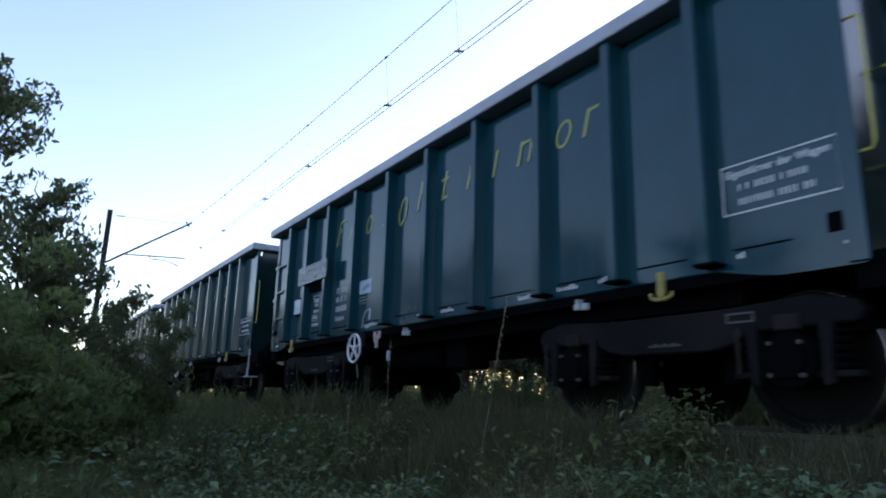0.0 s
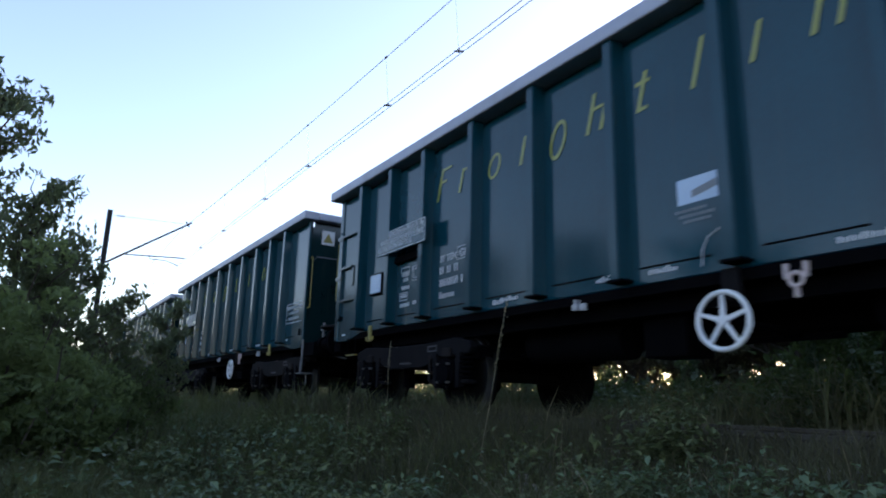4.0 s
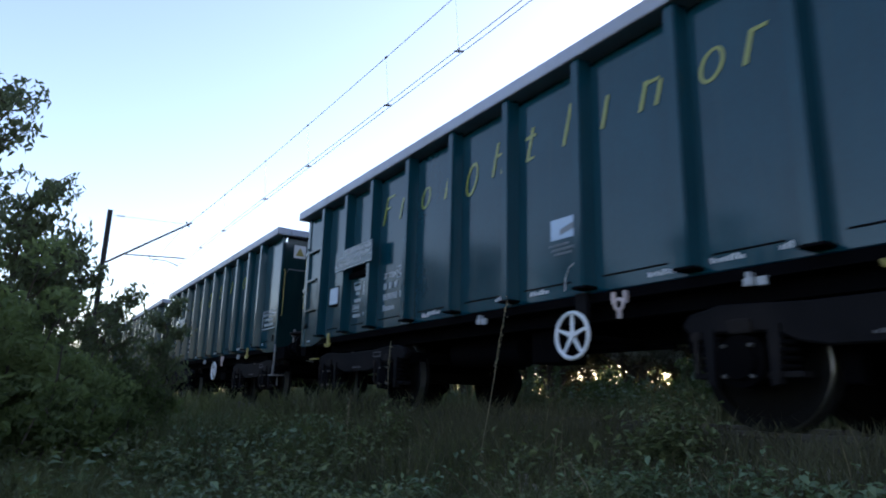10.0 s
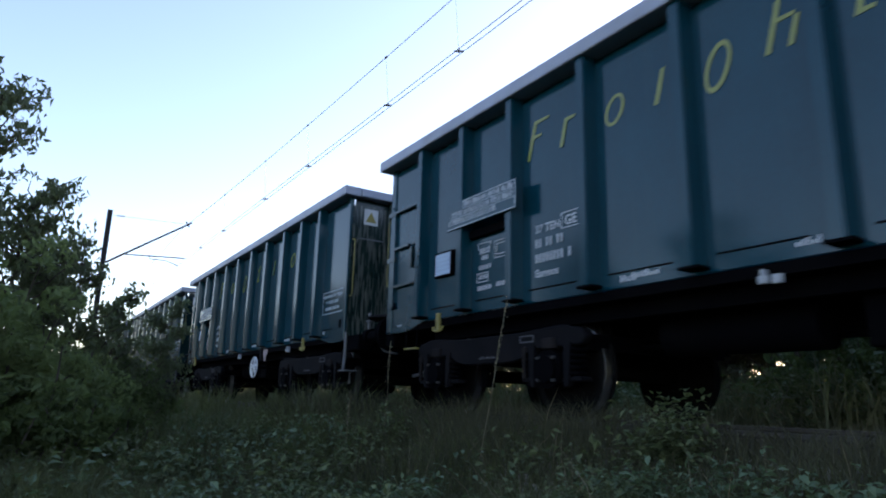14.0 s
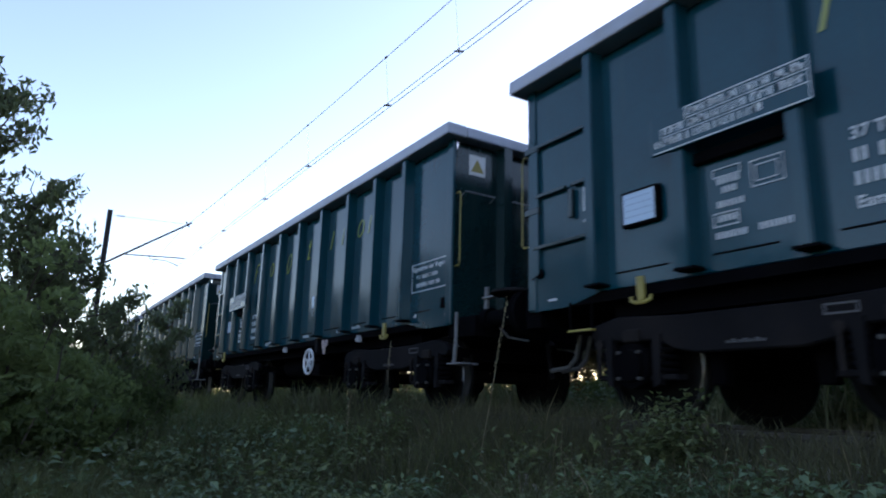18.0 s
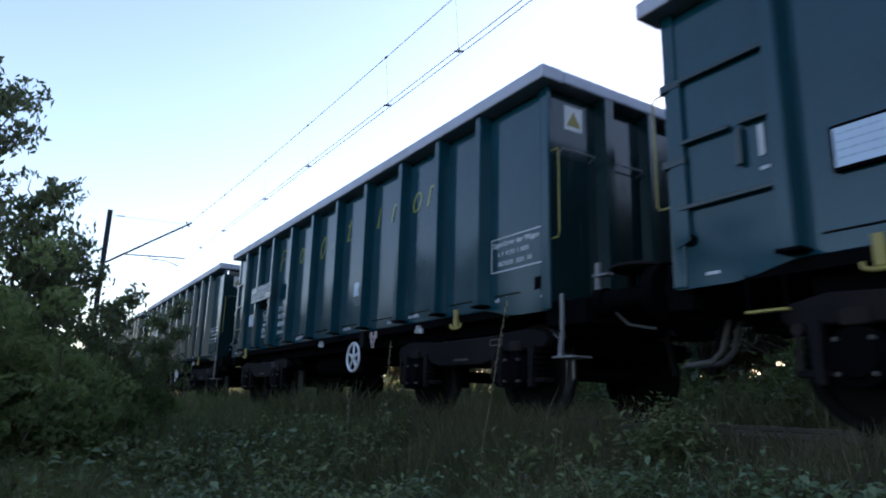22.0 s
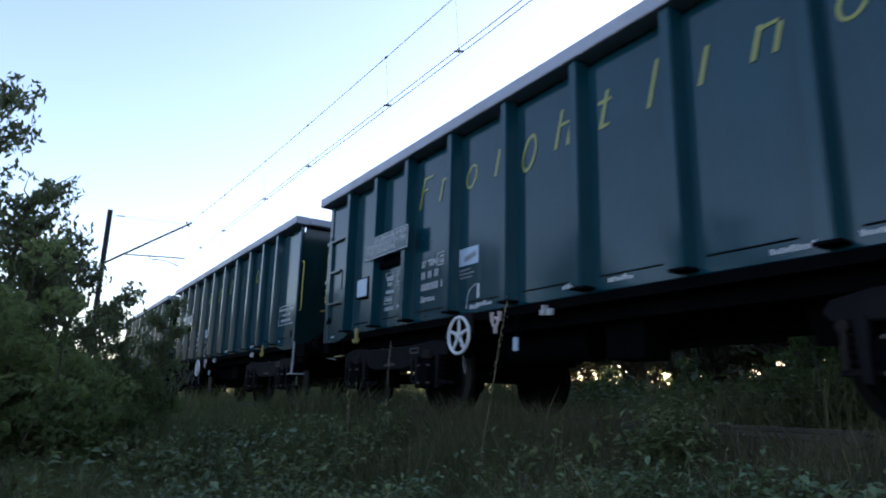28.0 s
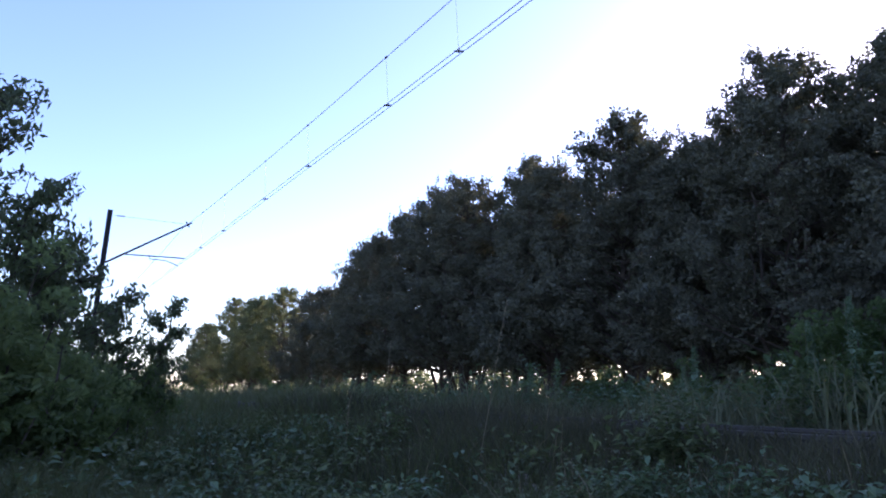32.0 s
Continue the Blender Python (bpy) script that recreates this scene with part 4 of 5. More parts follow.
        for x, lean in ((c - 0.52, 0.1), (c + 0.52, -0.1)):
            bm = bmesh.new()
            prism(bm, [(x - 0.035, 0.80), (x + 0.035, 0.80), (x + lean + 0.03, 0.36), (x + lean - 0.03, 0.36)], "y", -0.83, -0.79)
            part("brake_lever", bm, DUST, w)
        bm = bmesh.new()
        for k in range(7):
            x = c - 0.16 + 0.05 * k
            box(bm, x, x + 0.03, -1.215, -1.21, 0.68, 0.70 + (0.012 if k % 2 else 0))
        tagged(part("frame_marking", bm, MUTED_MARK, w), kind="stuff")
        bm = bmesh.new()
        frame_strip(bm, c + 0.62, c + 0.86, 0.83, 0.91, -1.21, 0.014)
        part("frame_plate", bm, MUTED_MARK, w)
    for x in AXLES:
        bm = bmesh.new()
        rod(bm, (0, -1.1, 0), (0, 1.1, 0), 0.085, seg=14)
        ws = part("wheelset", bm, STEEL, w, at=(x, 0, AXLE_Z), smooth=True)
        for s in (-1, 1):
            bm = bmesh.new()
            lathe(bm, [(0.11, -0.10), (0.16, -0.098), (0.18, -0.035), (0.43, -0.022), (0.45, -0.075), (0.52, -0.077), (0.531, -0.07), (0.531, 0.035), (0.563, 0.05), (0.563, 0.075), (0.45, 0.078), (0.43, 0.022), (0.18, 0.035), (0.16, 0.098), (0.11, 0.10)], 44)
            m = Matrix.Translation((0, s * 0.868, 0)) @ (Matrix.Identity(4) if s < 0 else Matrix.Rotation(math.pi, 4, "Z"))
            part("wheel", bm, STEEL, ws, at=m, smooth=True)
        bm = bmesh.new()
        hoop(bm, [(0.527, -0.934), (0.534, -0.932), (0.5325, -0.842), (0.527, -0.84)], 44)
        part("tread", bm, TREAD, ws, "bright worn running tread", smooth=True)
        WHEELSETS.append(ws)


FIRST, LAST = -1, 24
EARLY = {-1, 0, 1, 22, 23, 24}
STREAKED = {10, 11, 12}
LABEL = "dark green high-sided open goods wagon with yellow markings, rolling"
first_early = build_wagon(True, LABEL + " along")
first_late = build_wagon(False, LABEL)
WAGONS = []
for n in range(FIRST, LAST + 1):
    proto = first_early if n in EARLY else first_late
    first = n == FIRST or n == 2
    wg = proto if first else copy_thing(proto, pose(-PITCH * K * n, TRACK_Y, 0))
    WAGONS.append(wg)
    if n in STREAKED:
        tagged(wg, "dark green open goods wagon with rust-streaked end wall, rolling")
        for o in wg.children:
            if o.name.split(".")[0] in ("end_wall", "end_post"):
                o.material_slots[0].link = "OBJECT"
                o.material_slots[0].material = PAINT_DIRTY

# ---------------------------------------------------------------- vegetation


def limb(bm, p, q, r0, r1, rng, bends=4, seg=7, wander=0.06):
    p, q = Vector(p), Vector(q)
    n = (q - p).length
    pts = []
    for k in range(bends + 1):
        t = k / bends
        o = Vector(rng.normal(size=3)) * wander * n * math.sin(math.pi * t)
        pts.append(p.lerp(q, t) + o)
    tube(bm, pts, [r0 + (r1 - r0) * k / bends for k in range(bends + 1)], seg)


def clump_points(rng, centre, radii, n, shell=0.55):
    d = rng.normal(size=(n, 3))
    d /= np.linalg.norm(d, axis=1)[:, None]
    r = rng.uniform(0, 1, (n, 1)) ** (1 / 3) * (1 - shell) + shell * rng.uniform(0.55, 1.0, (n, 1))
    return np.asarray(centre) + d * r * np.asarray(radii)


def alder_meshes(seed, height, spread, base, leaves, size=0.135):
    """Trunk and crown of one tall leafy tree: a broad cone of limbs, each with twigs and small clumps of leaves, ragged towards the top."""
    rng = np.random.default_rng(seed)
    bm = bmesh.new()
    top = Vector((rng.uniform(-0.3, 0.3), rng.uniform(-0.3, 0.3), height * 0.96))
    limb(bm, (0, 0, -0.2), top, 0.17, 0.02, rng, 7, 8, 0.02)
    for k in range(int(rng.integers(2, 5))):     # more stems from the same stool
        a = rng.uniform(0, 6.28)
        limb(bm, (0.3 * math.cos(a), 0.3 * math.sin(a), -0.2), (1.4 * math.cos(a + 0.4), 1.4 * math.sin(a + 0.4), height * rng.uniform(0.5, 0.72)), 0.10, 0.02, rng, 5, 7, 0.04)
    pts = []
    n = 104
    lobes = rng.uniform(0.82, 1.08, 9)
    for k in range(n):
        f = ((k + rng.random()) / n) ** 1.12
        z = base + (height - base) * f
        a = k * 2.4 + rng.uniform(-0.5, 0.5)
        lobe = lobes[int(a / 6.283 * 3 + f * 4) % 9]
        wide = spread * (0.10 + 0.90 * (1 - f) ** 0.62) * min(1, 0.66 + f * 1.6) * rng.uniform(0.7, 1.05) * lobe
        root = np.array([top.x * f, top.y * f, max(0.72 * base, z - 0.45 * wide - 0.2)])
        end = np.array([top.x * f + wide * math.cos(a), top.y * f + wide * math.sin(a), z + rng.uniform(-0.1, 0.35)])
        limb(bm, root, end, 0.04, 0.01, rng, 3, 5, 0.07)
        count = 7 + int(11 * wide / spread)
        for c in range(count):
            g = 0.28 + 0.78 * math.sqrt((c + rng.random()) / count)
            o = root + (end - root) * g + rng.normal(size=3) * np.array([0.30, 0.30, 0.20]) * (0.4 + 0.6 * wide / spread)
            r = rng.uniform(0.14, 0.36)
            pts.append(clump_points(rng, o, (r, r, r * 0.7), int(leaves * r * r / 66), 0.1))
        for c in range(5):                  # upright shoots at the limb's end
            o = end + rng.normal(size=3) * 0.20 + np.array([0, 0, 0.15])
            pts.append(clump_points(rng, o, (0.06, 0.06, 0.24), 13, 0.1))
    for c in range(9):                      # ragged leader shoots
        o = np.array([top.x, top.y, height]) + np.array([rng.normal() * 0.28, rng.normal() * 0.28, rng.uniform(-0.9, 0.05)])
        pts.append(clump_points(rng, o, (0.13, 0.13, 0.26), leaves // 500, 0.2))
    p = np.concatenate(pts)
    p = p[rng.permutation(len(p))[:leaves]]
    return mesh_of("trunk", bm, BARK, True), leaf_mesh("crown", p, size, size * 0.7, rng, LEAF_ALDER, 0.3)


ALDERS = [alder_meshes(20 + k, h, s, b, 52000, 0.115) for k, (h, s, b) in enumerate(((11.2, 4.3, 2.8), (10.6, 4.1, 2.7), (11.4, 4.5, 2.9), (10.2, 4.1, 2.8), (11.0, 4.1, 2.7)))]


NEAR_SIDE = [alder_meshes(40 + k, h, 4.3, 1.0, 10000, 0.29) for k, h in enumerate((11.0, 10.3))]


def alder(x, y, kind, turn, scale, label="tall dark leafy tree standing in a row beside the railway", group="row of trees", leaves=None, meshes=ALDERS):
    x, y, scale = x * K, y * K, scale * K * 0.9
    t = thing("tree", Matrix.Translation((x, y, float(ground_height(x, y)))) @ Matrix.Rotation(turn, 4, "Z") @ Matrix.Scale(scale, 4), label, "tree", group)
    part("trunk", meshes[kind][0], BARK, t)
    crown = part("crown", meshes[kind][1], LEAF_ALDER, t)
    if leaves is not None:
        crown.material_slots[0].link = "OBJECT"
        crown.material_slots[0].material = leaves
    return t


rng = np.random.default_rng(77)
# trees at positive x stand out of view and darken end-wall reflections
ROW = [(5.5, 15.5, 2, 0.84), (1.2, 16.4, 0, 0.86), (3.4, 18.6, 4, 0.86), (8.0, 18.4, 1, 0.86), (-16.3, 18.8, 2, 0.98), (-2.6, 15.8, 4, 0.9), (-5.4, 16.0, 2, 0.90), (-8.8, 16.0, 2, 0.94), (-11.8, 16.6, 1, 0.88), (-14.4, 16.0, 0, 0.99), (-17.4, 15.6, 1, 0.95), (-19.9, 16.5, 4, 1.04),
       (-23.0, 15.8, 2, 0.99), (-26.0, 16.5, 1, 1.12), (-29.2, 16.2, 3, 1.10), (-32.2, 15.8, 1, 0.97), (-35.0, 16.4, 0, 0.91), (-38.6, 15.8, 3, 0.81), (-42.5, 16.3, 1, 0.80), (-47.0, 16.0, 0, 0.85), (-51.5, 15.6, 3, 0.89), (-56.0, 16.4, 4, 0.88), (-61.0, 16.0, 2, 0.89), (-66.0, 15.0, 0, 0.74), (-71, 16.0, 1, 0.8)]
ROW += [(-4.2, 18.9, 3, 1.0), (-7.4, 18.4, 4, 0.98), (-14.6, 18.6, 3, 1.02), (-10.7, 18.7, 0, 1.0), (-12.8, 19.2, 3, 1.02), (-9.0, 19.4, 1, 0.95), (-20.6, 18.9, 0, 1.0), (-27.4, 18.8, 2, 1.0), (-23.8, 19.2, 3, 1.05)]
for x, y, k, s in ROW:
    if x > -45:
        alder(x, y, k, rng.uniform(0, 6.28), s)
    else:                                   # sunlight and haze at the far end are put into the leaf colour
        alder(x, y, k, rng.uniform(0, 6.28), s, "far leafy tree with sunlight and haze in its leaf colour", leaves=LEAF_FAR_LIT)
for x in (10, 14, 19, 24, 30, 37, 45, 54, 64, 76):       # unseen trees added past the view, for the end walls to mirror
    alder(x, 16 + rng.uniform(-0.5, 0.6), int(rng.integers(2)), rng.uniform(0, 6.28), rng.uniform(0.9, 1.0), meshes=NEAR_SIDE)
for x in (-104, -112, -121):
    alder(x, 15 + rng.uniform(-3, 4), int(rng.integers(5)), rng.uniform(0, 6.28), 0.55, "distant tree at the end of the row, haze in its colour", "distant trees", LEAF_FAR_LIT)
# trees behind the camera, which the glossy wagon sides mirror
x = -18.0
while x > -175:
    alder(x, (-7.4 if x > -28 else -6.8) + rng.uniform(-0.9, 0.5), int(rng.integers(2)), rng.uniform(0, 6.28), rng.uniform(0.72, 0.86) if x > -30 else rng.uniform(0.66, 0.86), "dark leafy tree on the near side of the railway", "trees on the near side", meshes=NEAR_SIDE)
    x -= rng.uniform(3.2, 6.0)


def shrub(name, x, y, height, radius, n, seed, leaf, material, label, category, low=0.15, sway_parts=1, wide=(1, 1), hang=0.5):
    """Stems from one root with leafy clumps along and round them; the upper clumps may be parts of their own, which rock in the wind."""
    rng = np.random.default_rng(seed)
    x, y, height, radius = x * K, y * K, height * K, radius * K
    z0 = float(ground_height(x, y))
    t = thing(name, pose(x, y, z0), label, category)
    bm = bmesh.new()
    pts = [[] for _ in range(sway_parts)]
    stems = 16
    for k in range(stems):
        a = k * 2.4 + rng.uniform(-0.4, 0.4)
        f = rng.uniform(0.25, 1.0)
        rr = radius * math.sqrt((k + 0.5) / stems)
        end = np.array([rr * math.cos(a) * wide[0], rr * math.sin(a) * wide[1], height * (0.45 + 0.5 * (1 - (rr / radius) ** 2)) * (0.75 + 0.35 * f)])
        limb(bm, (0.1 * math.cos(a), 0.1 * math.sin(a), -0.1), end, 0.02, 0.005, rng, 4, 5, 0.07)
        for c in range(7):
            g = low + (1 - low) * (c + rng.random()) / 7
            o = end * np.array([g ** 0.6, g ** 0.6, g]) + rng.normal(size=3) * 0.10 * radius
            o[2] = max(o[2], 0.1)
            r = radius * 0.23 * rng.uniform(0.7, 1.25)
            which = min(sway_parts - 1, int(sway_parts * max(0, o[2]) / height))
            pts[which].append(clump_points(rng, o, (r, r, r * 0.75), n // (stems * 7), 0.25))
    part("stem", bm, BARK, t, smooth=True)
    crowns = []
    for p in pts:
        if p:
            q = np.concatenate(p)
            q[:, 2] = np.maximum(q[:, 2], 0.03)
            crowns.append(part("foliage", leaf_mesh("foliage", q, leaf[0], leaf[1], rng, material, hang), material, t))
    return t, crowns


def sapling(x, y, height, lean, seed, sprays, label, leaf=(0.076, 0.031), base=0.25):
    """A slender young tree: a trunk part and leafy branches, each a part that rocks about its root on the trunk."""
    rng = np.random.default_rng(seed)
    x, y, height, lean = x * K, y * K, height * K, (lean[0] * K, lean[1] * K)
    z0 = float(ground_height(x, y))
    t = thing("young_tree", pose(x, y, z0), label, "tree", "young trees on the verge")
    bm = bmesh.new()
    tip = Vector((lean[0], lean[1], height))
    limb(bm, (0, 0, -0.1), tip, 0.045, 0.008, rng, 7, 7, 0.03)
    part("trunk", bm, BARK, t, smooth=True)
    out = []
    for k in range(sprays):
        f = base + (1 - base) * (k + 0.5) / sprays
        root = Vector((lean[0] * f, lean[1] * f, height * f))
        a = k * 2.4 + rng.uniform(-0.4, 0.4)
        reach = (0.5 + 0.5 * (1 - f)) * rng.uniform(0.75, 1.35) * height * (0.20 if height > 3.0 else 0.27)
        bm = bmesh.new()
        pts = []
        for b in range(5):
            aa = a + rng.normal() * 0.5
            end = np.array([reach * math.cos(aa), reach * math.sin(aa), reach * rng.uniform(0.15, 0.9)])
            limb(bm, (0, 0, 0), end, 0.011, 0.003, rng, 3, 5, 0.07)
            for c in range(8):
                g = 0.25 + 0.8 * (c + rng.random()) / 8
                r = 0.05 + 0.05 * rng.random()
                pts.append(clump_points(rng, end * g + rng.normal(size=3) * 0.045 - np.array([0, 0, 0.02]), (r, r, r * 0.9), 6, 0.1))
        v, fc = leaf_arrays(np.concatenate(pts), leaf[0], leaf[1], rng, 1.5)
        branch = part("branch", bm, BARK, t, at=root)
        part("leaves", raw_mesh("leaves", v, fc, LEAF_YOUNG), LEAF_YOUNG, branch)
        out.append(branch)
    return t, out


SWAYING = []
for x, y, h, lean, seed, n in ((-7.2, -0.95, 3.85, (-0.1, 0.4), 3, 16), (-6.4, -1.5, 3.6, (0.1, 0.1), 4, 14), (-8.6, -0.4, 3.05, (0.0, 0.3), 5, 15), (-9.6, 0.3, 2.6, (0.1, 0.2), 6, 14), (-10.6, 0.8, 2.25, (0.2, 0.3), 7, 12), (-7.6, -2.2, 4.7, (0.0, -0.1), 8, 13), (-11.5, 1.6, 2.2, (0.2, 0.4), 9, 9), (-9.0, -0.1, 2.5, (0.2, 0.25), 10, 13)):
    t, br = sapling(x, y, h, lean, seed, n, "slender green young tree swaying on the verge")
    SWAYING.append((t, br, seed))
for x, y, h, r, n, seed, m in ((-5.9, -0.95, 2.15, 0.85, 12000, 31, LEAF_SKYLIT), (-6.9, -0.35, 2.2, 0.9, 13000, 32, LEAF_SKYLIT), (-8.2, 0.15, 1.75, 0.85, 9000, 33, LEAF_SKYLIT), (-9.8, 0.7, 1.4, 0.9, 8000, 34, LEAF_BUSH), (-10.9, 1.25, 1.45, 0.85, 8000, 39, LEAF_BUSH), (-6.0, -0.25, 0.95, 0.5, 5000, 35, LEAF_BUSH), (-6.4, 0.3, 1.0, 0.6, 5000, 36, LEAF_BUSH), (-12.2, 1.4, 1.25, 0.95, 8000, 37, LEAF_BUSH), (-8.0, 0.85, 0.85, 0.55, 3500, 38, LEAF_BUSH)):
    shrub("bush", x, y, h, r, n, seed, (0.07, 0.034), m, "soft green bush among young trees, sky light in its colour" if m is LEAF_SKYLIT else "dense dark green bush on the grassy verge", "bush", 0.05)
# beyond the track
for x, y, h, r, n, seed in ((-4.6, 9.9, 2.6, 1.35, 13000, 41), (-2.4, 10.2, 3.1, 1.6, 12000, 42), (-8.6, 11.6, 2.0, 0.8, 4500, 43), (-11.5, 12.2, 1.9, 0.9, 4500, 44), (-30.0, 9.8, 1.7, 1.4, 4500, 45), (-34.0, 9.4, 1.5, 1.3, 4000, 46), (-15.5, 12.6, 1.6, 0.9, 3500, 47), (-6.6, 11.2, 2.1, 0.8, 4500, 48), (-42.0, 9.5, 1.7, 1.6, 4000, 49), (-20.5, 13.0, 1.2, 1.0, 3000, 50)):
    shrub("bush", x, y, h, r, n, seed, (0.10, 0.055), LEAF_BUSH, "green bush beyond the railway track", "bush", 0.1)

# undergrowth at the foot of the row of trees, with a few gaps
UNDER = np.random.default_rng(61)
for k in range(34):
    near = k > 19                       # thicker where the row comes closest
    if near or (not near and k % 3 != 1 and not 16 <= k <= 20):
        if -37 < -66 + 2.15 * k < -19 and k not in (14, 17, 20):      # bare trunks stand here
            continue
        shrub("bush", -66 + 2.15 * k + UNDER.uniform(-0.6, 0.6), 16.8 + UNDER.uniform(-0.9, 1.2), UNDER.uniform(1.4, 2.6) if near else UNDER.uniform(0.6, 1.2), UNDER.uniform(0.8, 1.3), 4200, 200 + k, (0.14, 0.09), LEAF_ALDER, "dark undergrowth bush at the foot of the trees", "bush", 0.05)


def patches(x, y, rng_seed):
    return np.sin(x * 1.3 + rng_seed) * np.sin(y * 1.7 + rng_seed * 2) + 0.6 * np.sin(x * 2.9 - y * 2.1 + rng_seed)


def meadow_points(rng, n, x0, x1, y0, y1, keep=None):
    # soft edges to each patch, never nearer to the rails
    x = (rng.uniform(x0, x1, n) + rng.normal(size=n) * 0.5) * K
    y = (rng.uniform(y0, y1, n) - np.abs(rng.normal(size=n)) * 0.4) * K
    if keep is not None:
        m = keep(x, y)
        x, y = x[m], y[m]
    return np.stack([x, y, ground_height(x, y) - 0.02], 1)


def build_grass():
    rng = np.random.default_rng(9)
    clear = lambda x, y: (np.hypot(x, y) > 0.45)
    zones = (("verge_grass", 36000, -9, 3, 0.0, 4.3, 0.22, 0.48, 0.0034, GRASS), ("verge_grass", 9000, -6.5, -2.0, -1.6, 1.6, 0.3, 0.55, 0.0034, GRASS), ("verge_grass", 9000, -9, 2, 1.2, 4.2, 0.3, 0.55, 0.003, BROWN_GRASS), ("trackside_grass", 17000, -14, 3, 3.9, 5.1, 0.30, 0.58, 0.0036, BROWN_GRASS), ("verge_grass", 30000, -32, -7, -1.5, 4.6, 0.35, 0.75, 0.007, GRASS), ("verge_grass", 12000, -90, -30, -1.0, 4.6, 0.4, 0.8, 0.016, GRASS),
             ("verge_grass", 26000, -11, 10, -7.0, 1.5, 0.14, 0.36, 0.004, GRASS), ("verge_grass", 9000, 2.5, 14, 1.0, 4.6, 0.2, 0.45, 0.005, GRASS), ("far_side_grass", 30000, -30, 3, 8.2, 14.5, 0.7, 1.3, 0.011, FAR_GRASS), ("far_side_grass", 16000, -90, -28, 8.0, 15, 0.5, 1.05, 0.022, FAR_GRASS), ("dry_grass", 900, -22, 1, 2.2, 4.5, 0.35, 0.7, 0.0026, STRAW), ("dry_grass", 1500, -25, 2, 8.4, 13, 0.7, 1.2, 0.006, STRAW))
    for name, n, x0, x1, y0, y1, h0, h1, w, m in zones:
        p = meadow_points(rng, n, x0, x1, y0, y1, clear)
        h = K * rng.uniform(h0, h1, len(p)) * np.clip(0.35 + 0.33 * np.hypot(p[:, 0], p[:, 1]), 0, 1) * (0.82 + 0.3 * patches(p[:, 0], p[:, 1], 1.0).clip(-1, 1))
        tagged(new(name, blade_mesh(name, p, h, w, rng, m, 0.62)), "tall uncut green grass" if m is GRASS else "tall grass beyond the track, light put into its green" if m is FAR_GRASS else "brownish grass close to the rails" if m is BROWN_GRASS else "thin dry straw-coloured grass stalks", "grass", kind="stuff")
    # low leafy weeds in clumps: broad-leaved ones close to the viewer, taller ones further off and beyond the track
    def leafy(name, stems, lo, hi, size, material, count=9):
        tops = []
        for q in stems:
            h = K * rng.uniform(lo, hi)
            c = np.repeat(q[None, :], count, 0)
            c[:, 2] += h * np.linspace(0.3, 1.0, count)
            c[:, :2] += rng.normal(size=(count, 2)) * size * 0.75
            tops.append(c)
        tagged(new(name, leaf_mesh(name, np.concatenate(tops), size, size * 0.62, rng, material, 0.1, 0.45, True)), "broad-leaved grey-green weeds among the grass" if material is LEAF_WEED else "broad-leaved olive green weeds among the grass", "weeds", kind="stuff")

    def clumps(n, a0, a1, d0, d1, most):
        out = []
        for k in range(n):
            a, d = rng.uniform(radians(a0), radians(a1)), rng.uniform(d0, d1)
            cx, cy = -d * math.sin(a), d * math.cos(a)
            if cy > 3.9:
                continue
            m, r = int(rng.integers(6, most)), rng.uniform(0.07, 0.24)
            x, y = (cx + rng.normal(size=m) * r) * K, (cy + rng.normal(size=m) * r * 0.8) * K
            out.append(np.stack([x, y, ground_height(x, y) - 0.02], 1))
        return np.concatenate(out)
    leafy("weeds", clumps(34, 20, 99, 3.3, 4.9, 70), 0.16, 0.38, 0.047, LEAF_WEED, 12)
    leafy("weeds", clumps(40, 20, 99, 3.2, 5.0, 60), 0.14, 0.40, 0.036, LEAF_OLIVE, 12)
    leafy("weeds", clumps(14, 60, 104, 3.0, 4.8, 40), 0.2, 0.42, 0.036, LEAF_OLIVE, 14)
    leafy("weeds", clumps(60, 30, 92, 4.8, 9.5, 34), 0.25, 0.6, 0.055, LEAF_OLIVE, 12)
    leafy("weeds", meadow_points(rng, 3000, -16, -5, 0.5, 3.4, lambda x, y: patches(x, y, 0.7) > 0.2), 0.2, 0.5, 0.06, LEAF_WEED, 11)
    leafy("weeds", meadow_points(rng, 3600, -26, 2, 8.6, 13.5, lambda x, y: patches(x, y, 1.4) > 0.0), 0.7, 1.45, 0.10, LEAF_WEED, 12)
    leafy("weeds", meadow_points(rng, 2600, -26, 2, 8.3, 12.5, lambda x, y: patches(x, y, 2.9) > 0.3), 0.6, 1.3, 0.10, LEAF_OLIVE, 12)


build_grass()


def stalk(x, y, height, lean, seed):
    rng = np.random.default_rng(seed)
    x, y, height, lean = x * K, y * K, height * K, (lean[0] * K, lean[1] * K)
    t = thing("dry_stalk", pose(x, y, float(ground_height(x, y))), "single tall dry weed stalk with a seed head", "plant", "dry stalks")
    bm = bmesh.new()
    limb(bm, (0, 0, -0.02), (lean[0], lean[1], height), 0.0042, 0.002, rng, 5, 5, 0.015)
    part("stem", bm, STRAW, t)
    p = np.array([np.array([lean[0], lean[1], height]) * f for f in np.linspace(0.6, 1.02, 46)]) + rng.normal(size=(46, 3)) * 0.009
    tagged(part("seed_head", leaf_mesh("seed_head", p, 0.02, 0.010, rng, STRAW), STRAW, t), kind="stuff")


stalk(-4.66, 3.3, 1.5, (0.42, 0.0), 1)
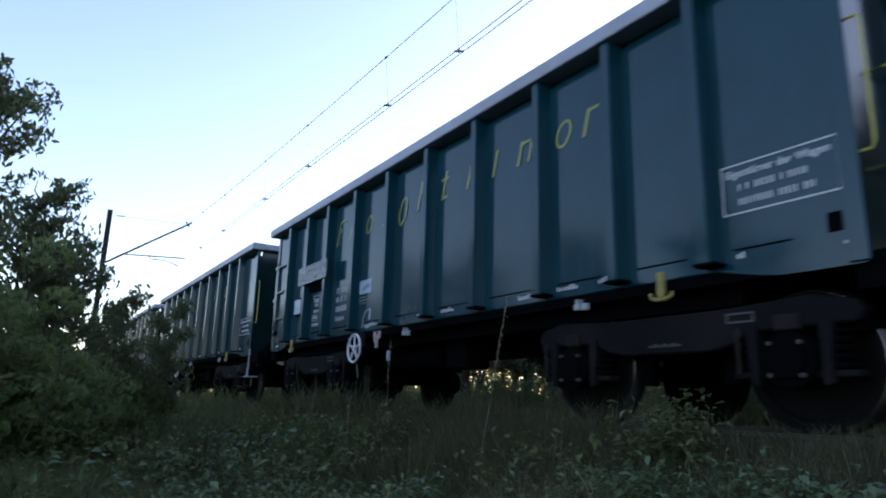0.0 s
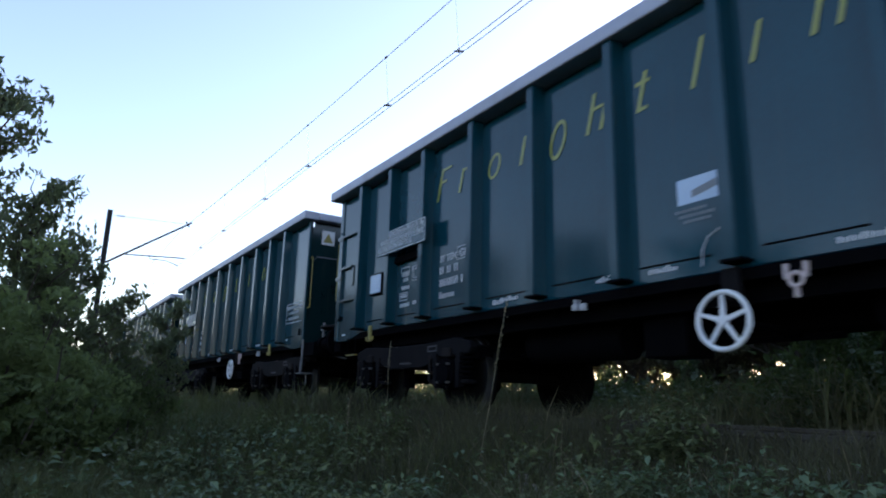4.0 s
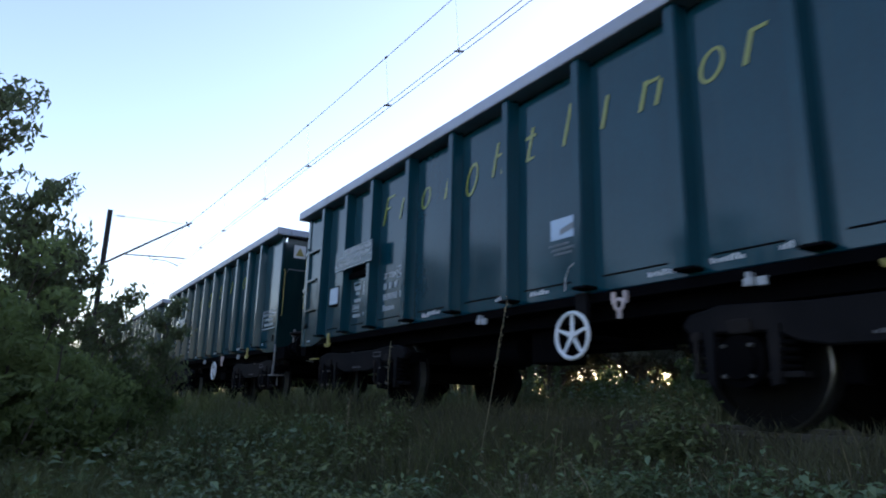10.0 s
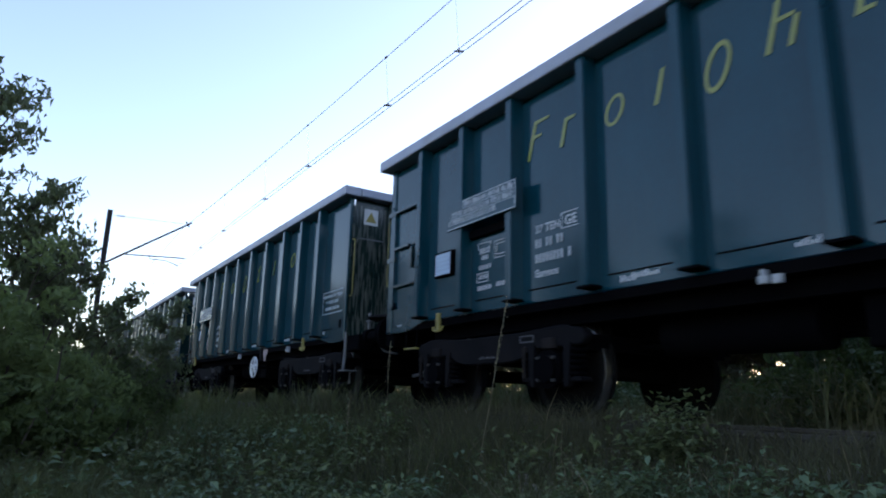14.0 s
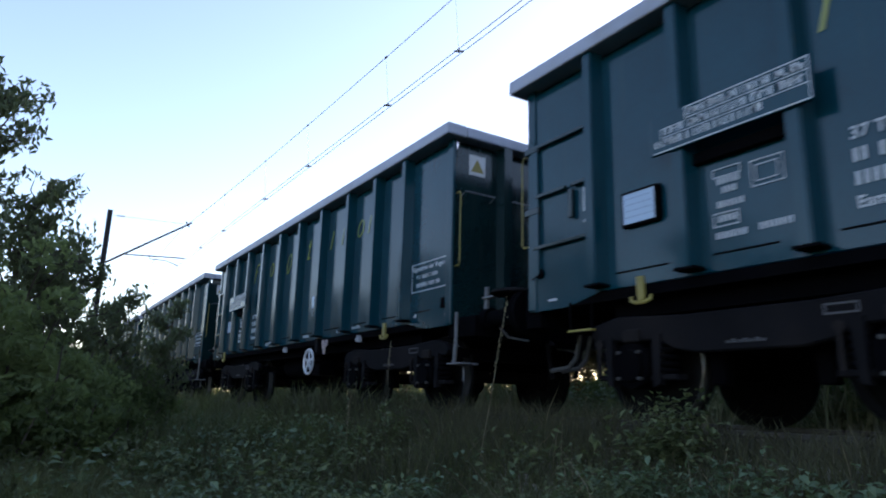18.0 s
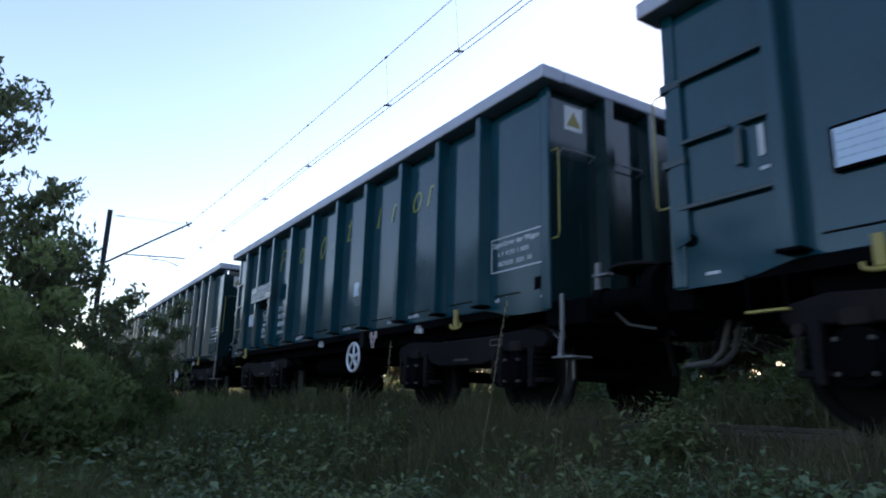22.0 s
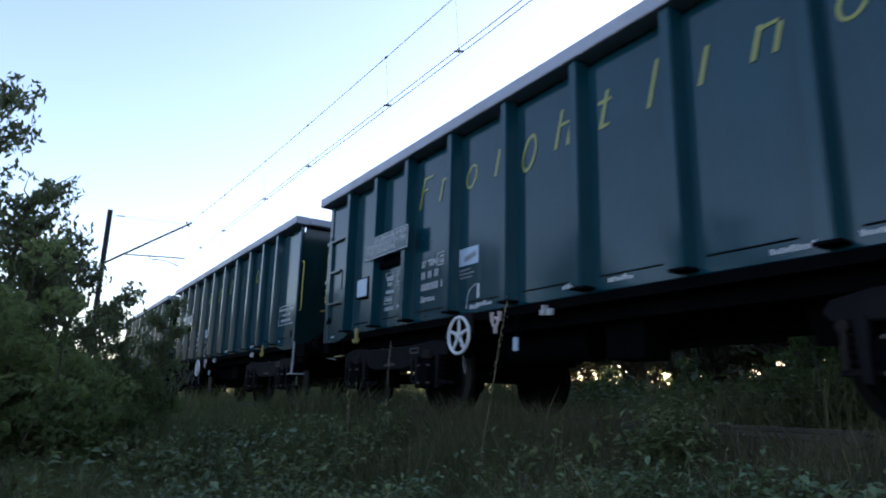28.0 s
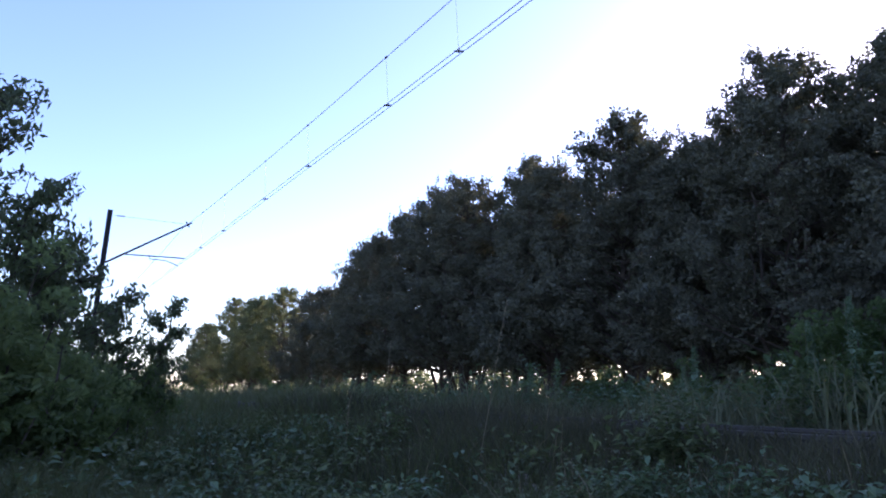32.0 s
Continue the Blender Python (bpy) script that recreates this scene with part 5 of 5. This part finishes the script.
stalk(-6.9, 3.6, 1.15, (0.0, 0.05), 2)
stalk(-2.54, 2.6, 0.42, (0.08, 0.0), 3)
stalk(-2.05, 2.6, 0.45, (0.0, 0.0), 4)
stalk(-11.7, 2.4, 0.75, (0.02, 0.05), 5)
stalk(-6.45, 2.9, 0.75, (0.15, 0.0), 6)


def plume(x, y, height, seed):
    """A tall leafy weed with a feathery top."""
    rng = np.random.default_rng(seed)
    x, y, height = x * K, y * K, height * K
    t = thing("tall_weed", pose(x, y, float(ground_height(x, y))), "tall grey-green weed with a feathery top beyond the track", "plant", "tall weeds beyond the track")
    bm = bmesh.new()
    limb(bm, (0, 0, -0.02), (rng.uniform(-0.1, 0.1), 0, height), 0.009, 0.003, rng, 5, 5, 0.02)
    part("stem", bm, STRAW, t)
    f = rng.uniform(0.25, 1.03, 420)
    p = np.stack([np.zeros(420), np.zeros(420), f * height], 1) + rng.normal(size=(420, 3)) * (0.10 * (1.12 - f))[:, None]
    part("leaves", leaf_mesh("leaves", p, 0.07, 0.03, rng, LEAF_WEED), LEAF_WEED, t)


for k, (x, y, h) in enumerate(((-6.9, 9.2, 1.75), (-7.2, 9.3, 1.5), (-10.6, 9.6, 1.8), (-11.0, 9.2, 1.6), (-19.5, 9.6, 1.6), (-13.2, 9.9, 1.3), (-4.3, 8.9, 2.1), (-4.9, 9.0, 1.9), (-3.4, 8.8, 2.2), (-8.8, 9.8, 1.4))):
    plume(x, y, h, 500 + k)

# a sunlit meadow behind the row of trees
bm = bmesh.new()
v = [bm.verts.new(p) for p in ((-1500, 21, -0.40), (600, 21, -0.40), (600, 1500, -0.40), (-1500, 1500, -0.40))]
bm.faces.new(v)
tagged(new("meadow", mesh_of("meadow", bm, MEADOW)), "sunlit yellow-green meadow behind the trees", "meadow", kind="structure")

# a hedge added on the far side of the meadow to block bright sky under the crowns
hedge_rng = np.random.default_rng(88)
hx = np.concatenate([hedge_rng.uniform(-190, 40, 16000), hedge_rng.uniform(-700, -190, 6000)])
hh = 5.0 + 0.9 * np.sin(hx * 0.21) + 0.7 * np.sin(hx * 0.53 + 1)
hedge_pts = np.stack([hx, 62 + hedge_rng.uniform(-1.5, 1.5, len(hx)) - 0.05 * hx.clip(-700, -190) - 9.5, -0.4 + hh * hedge_rng.uniform(0, 1, len(hx)) ** 0.7], 1)
tagged(new("far_hedge", leaf_mesh("far_hedge", hedge_pts, 0.75, 0.5, hedge_rng, LEAF_FAR_LIT)), "added hedge beyond the meadow, hiding bright sky under the trees", "hedge", kind="stuff")

# ---------------------------------------------------------------- what moves
# Place of the tail end of wagon 0 along the track, second by second.
TRAIN = [(0.0, -14.66), (1.0, -3.31), (3.0, 19.57), (6.0, 53.8), (8.0, 76.72), (10.0, 99.52), (12.0, 122.43), (14.0, 145.31), (17.0, 179.47), (18.0, 190.81), (19.0, 202.06), (20.0, 213.1), (21.0, 224.05), (22.0, 234.88), (23.0, 245.6), (24.0, 256.02), (25.0, 266.02), (28.0, 297.25), (29.0, 307.52), (30.0, 317.81), (31.5, 333.15), (32.0, 338.28)]


def train_at(t):
    """The train's place, on a smooth curve through the rows of TRAIN."""
    ts, ss = [r[0] for r in TRAIN], [r[1] for r in TRAIN]
    n = len(ts)
    d = [(ss[i + 1] - ss[i]) / (ts[i + 1] - ts[i]) for i in range(n - 1)]
    g = [d[0]] + [(d[i - 1] * (ts[i + 1] - ts[i]) + d[i] * (ts[i] - ts[i - 1])) / (ts[i + 1] - ts[i - 1]) for i in range(1, n - 1)] + [d[-1]]
    i = max(0, min(n - 2, sum(1 for x in ts if x <= t) - 1))
    h = ts[i + 1] - ts[i]
    k = (t - ts[i]) / h
    return (ss[i] * (1 + 2 * k) * (1 - k) ** 2 + h * g[i] * k * (1 - k) ** 2 + ss[i + 1] * k * k * (3 - 2 * k) + h * g[i + 1] * k * k * (k - 1))


def motions():
    half_seconds = [k * 0.5 for k in range(65)]
    for n, w in enumerate(WAGONS, FIRST):
        walk(w, [(t, pose(K * (train_at(t) + HALF - PITCH * n), TRACK_Y, 0)) for t in half_seconds])
    # wheels roll without slipping; wheelsets at the same place on their wagons share one set of keys
    ticks = [k / FPS for k in range(32 * FPS + 1)]
    for x, ws in zip(AXLES, WHEELSETS):
        walk(ws, [(t, Matrix.Translation((x * K, 0, AXLE_Z * K)) @ Matrix.Rotation(train_at(t) / TREAD_R, 4, "Y")) for t in ticks])
        for w in WAGONS:
            other = [o for o in w.children if o.name.startswith("wheelset") and abs(o.location.x - x * K) < 0.01][0]
            if other is not ws:
                other.rotation_mode = "QUATERNION"
                other.animation_data_create()
                other.animation_data.action = ws.animation_data.action
                other.animation_data.action_slot = ws.animation_data.action_slot
    # the young trees rock in the wind of the train
    gust = [(0.0, 1.0), (1.0, 0.35), (2.0, 0.1), (3.0, 0.2), (5.5, -0.75), (7.0, -0.9), (8.0, -0.3), (9.0, -0.75), (10.0, -0.6), (12.0, 0.1), (13.5, -0.2), (16.5, 0.0), (19.0, 0.05), (21.0, -0.05), (22.5, -0.3), (23.5, -0.8), (25.0, -0.5), (27.5, -0.7), (28.5, -1.2), (29.0, -1.3), (30.0, -0.7), (30.5, -1.0), (31.5, -0.6), (32.0, -0.6)]
    for t, branches, seed in SWAYING:
        rest = t.matrix_basis.copy()
        walk(t, [(s, rest @ pose(0, 0, 0, -1.1 * g, 0.5 * g, 0)) for s, g in gust])
        for k, b in enumerate(branches):
            rest_b = b.matrix_basis.copy()
            phase = k * 1.7 + seed
            walk(b, [(s, rest_b @ pose(0, 0, 0, 3.0 * math.sin(2.3 * s + phase), 3.0 * math.sin(1.7 * s + 2 * phase), 0)) for s in [q * 0.5 for q in range(65)]])


motions()
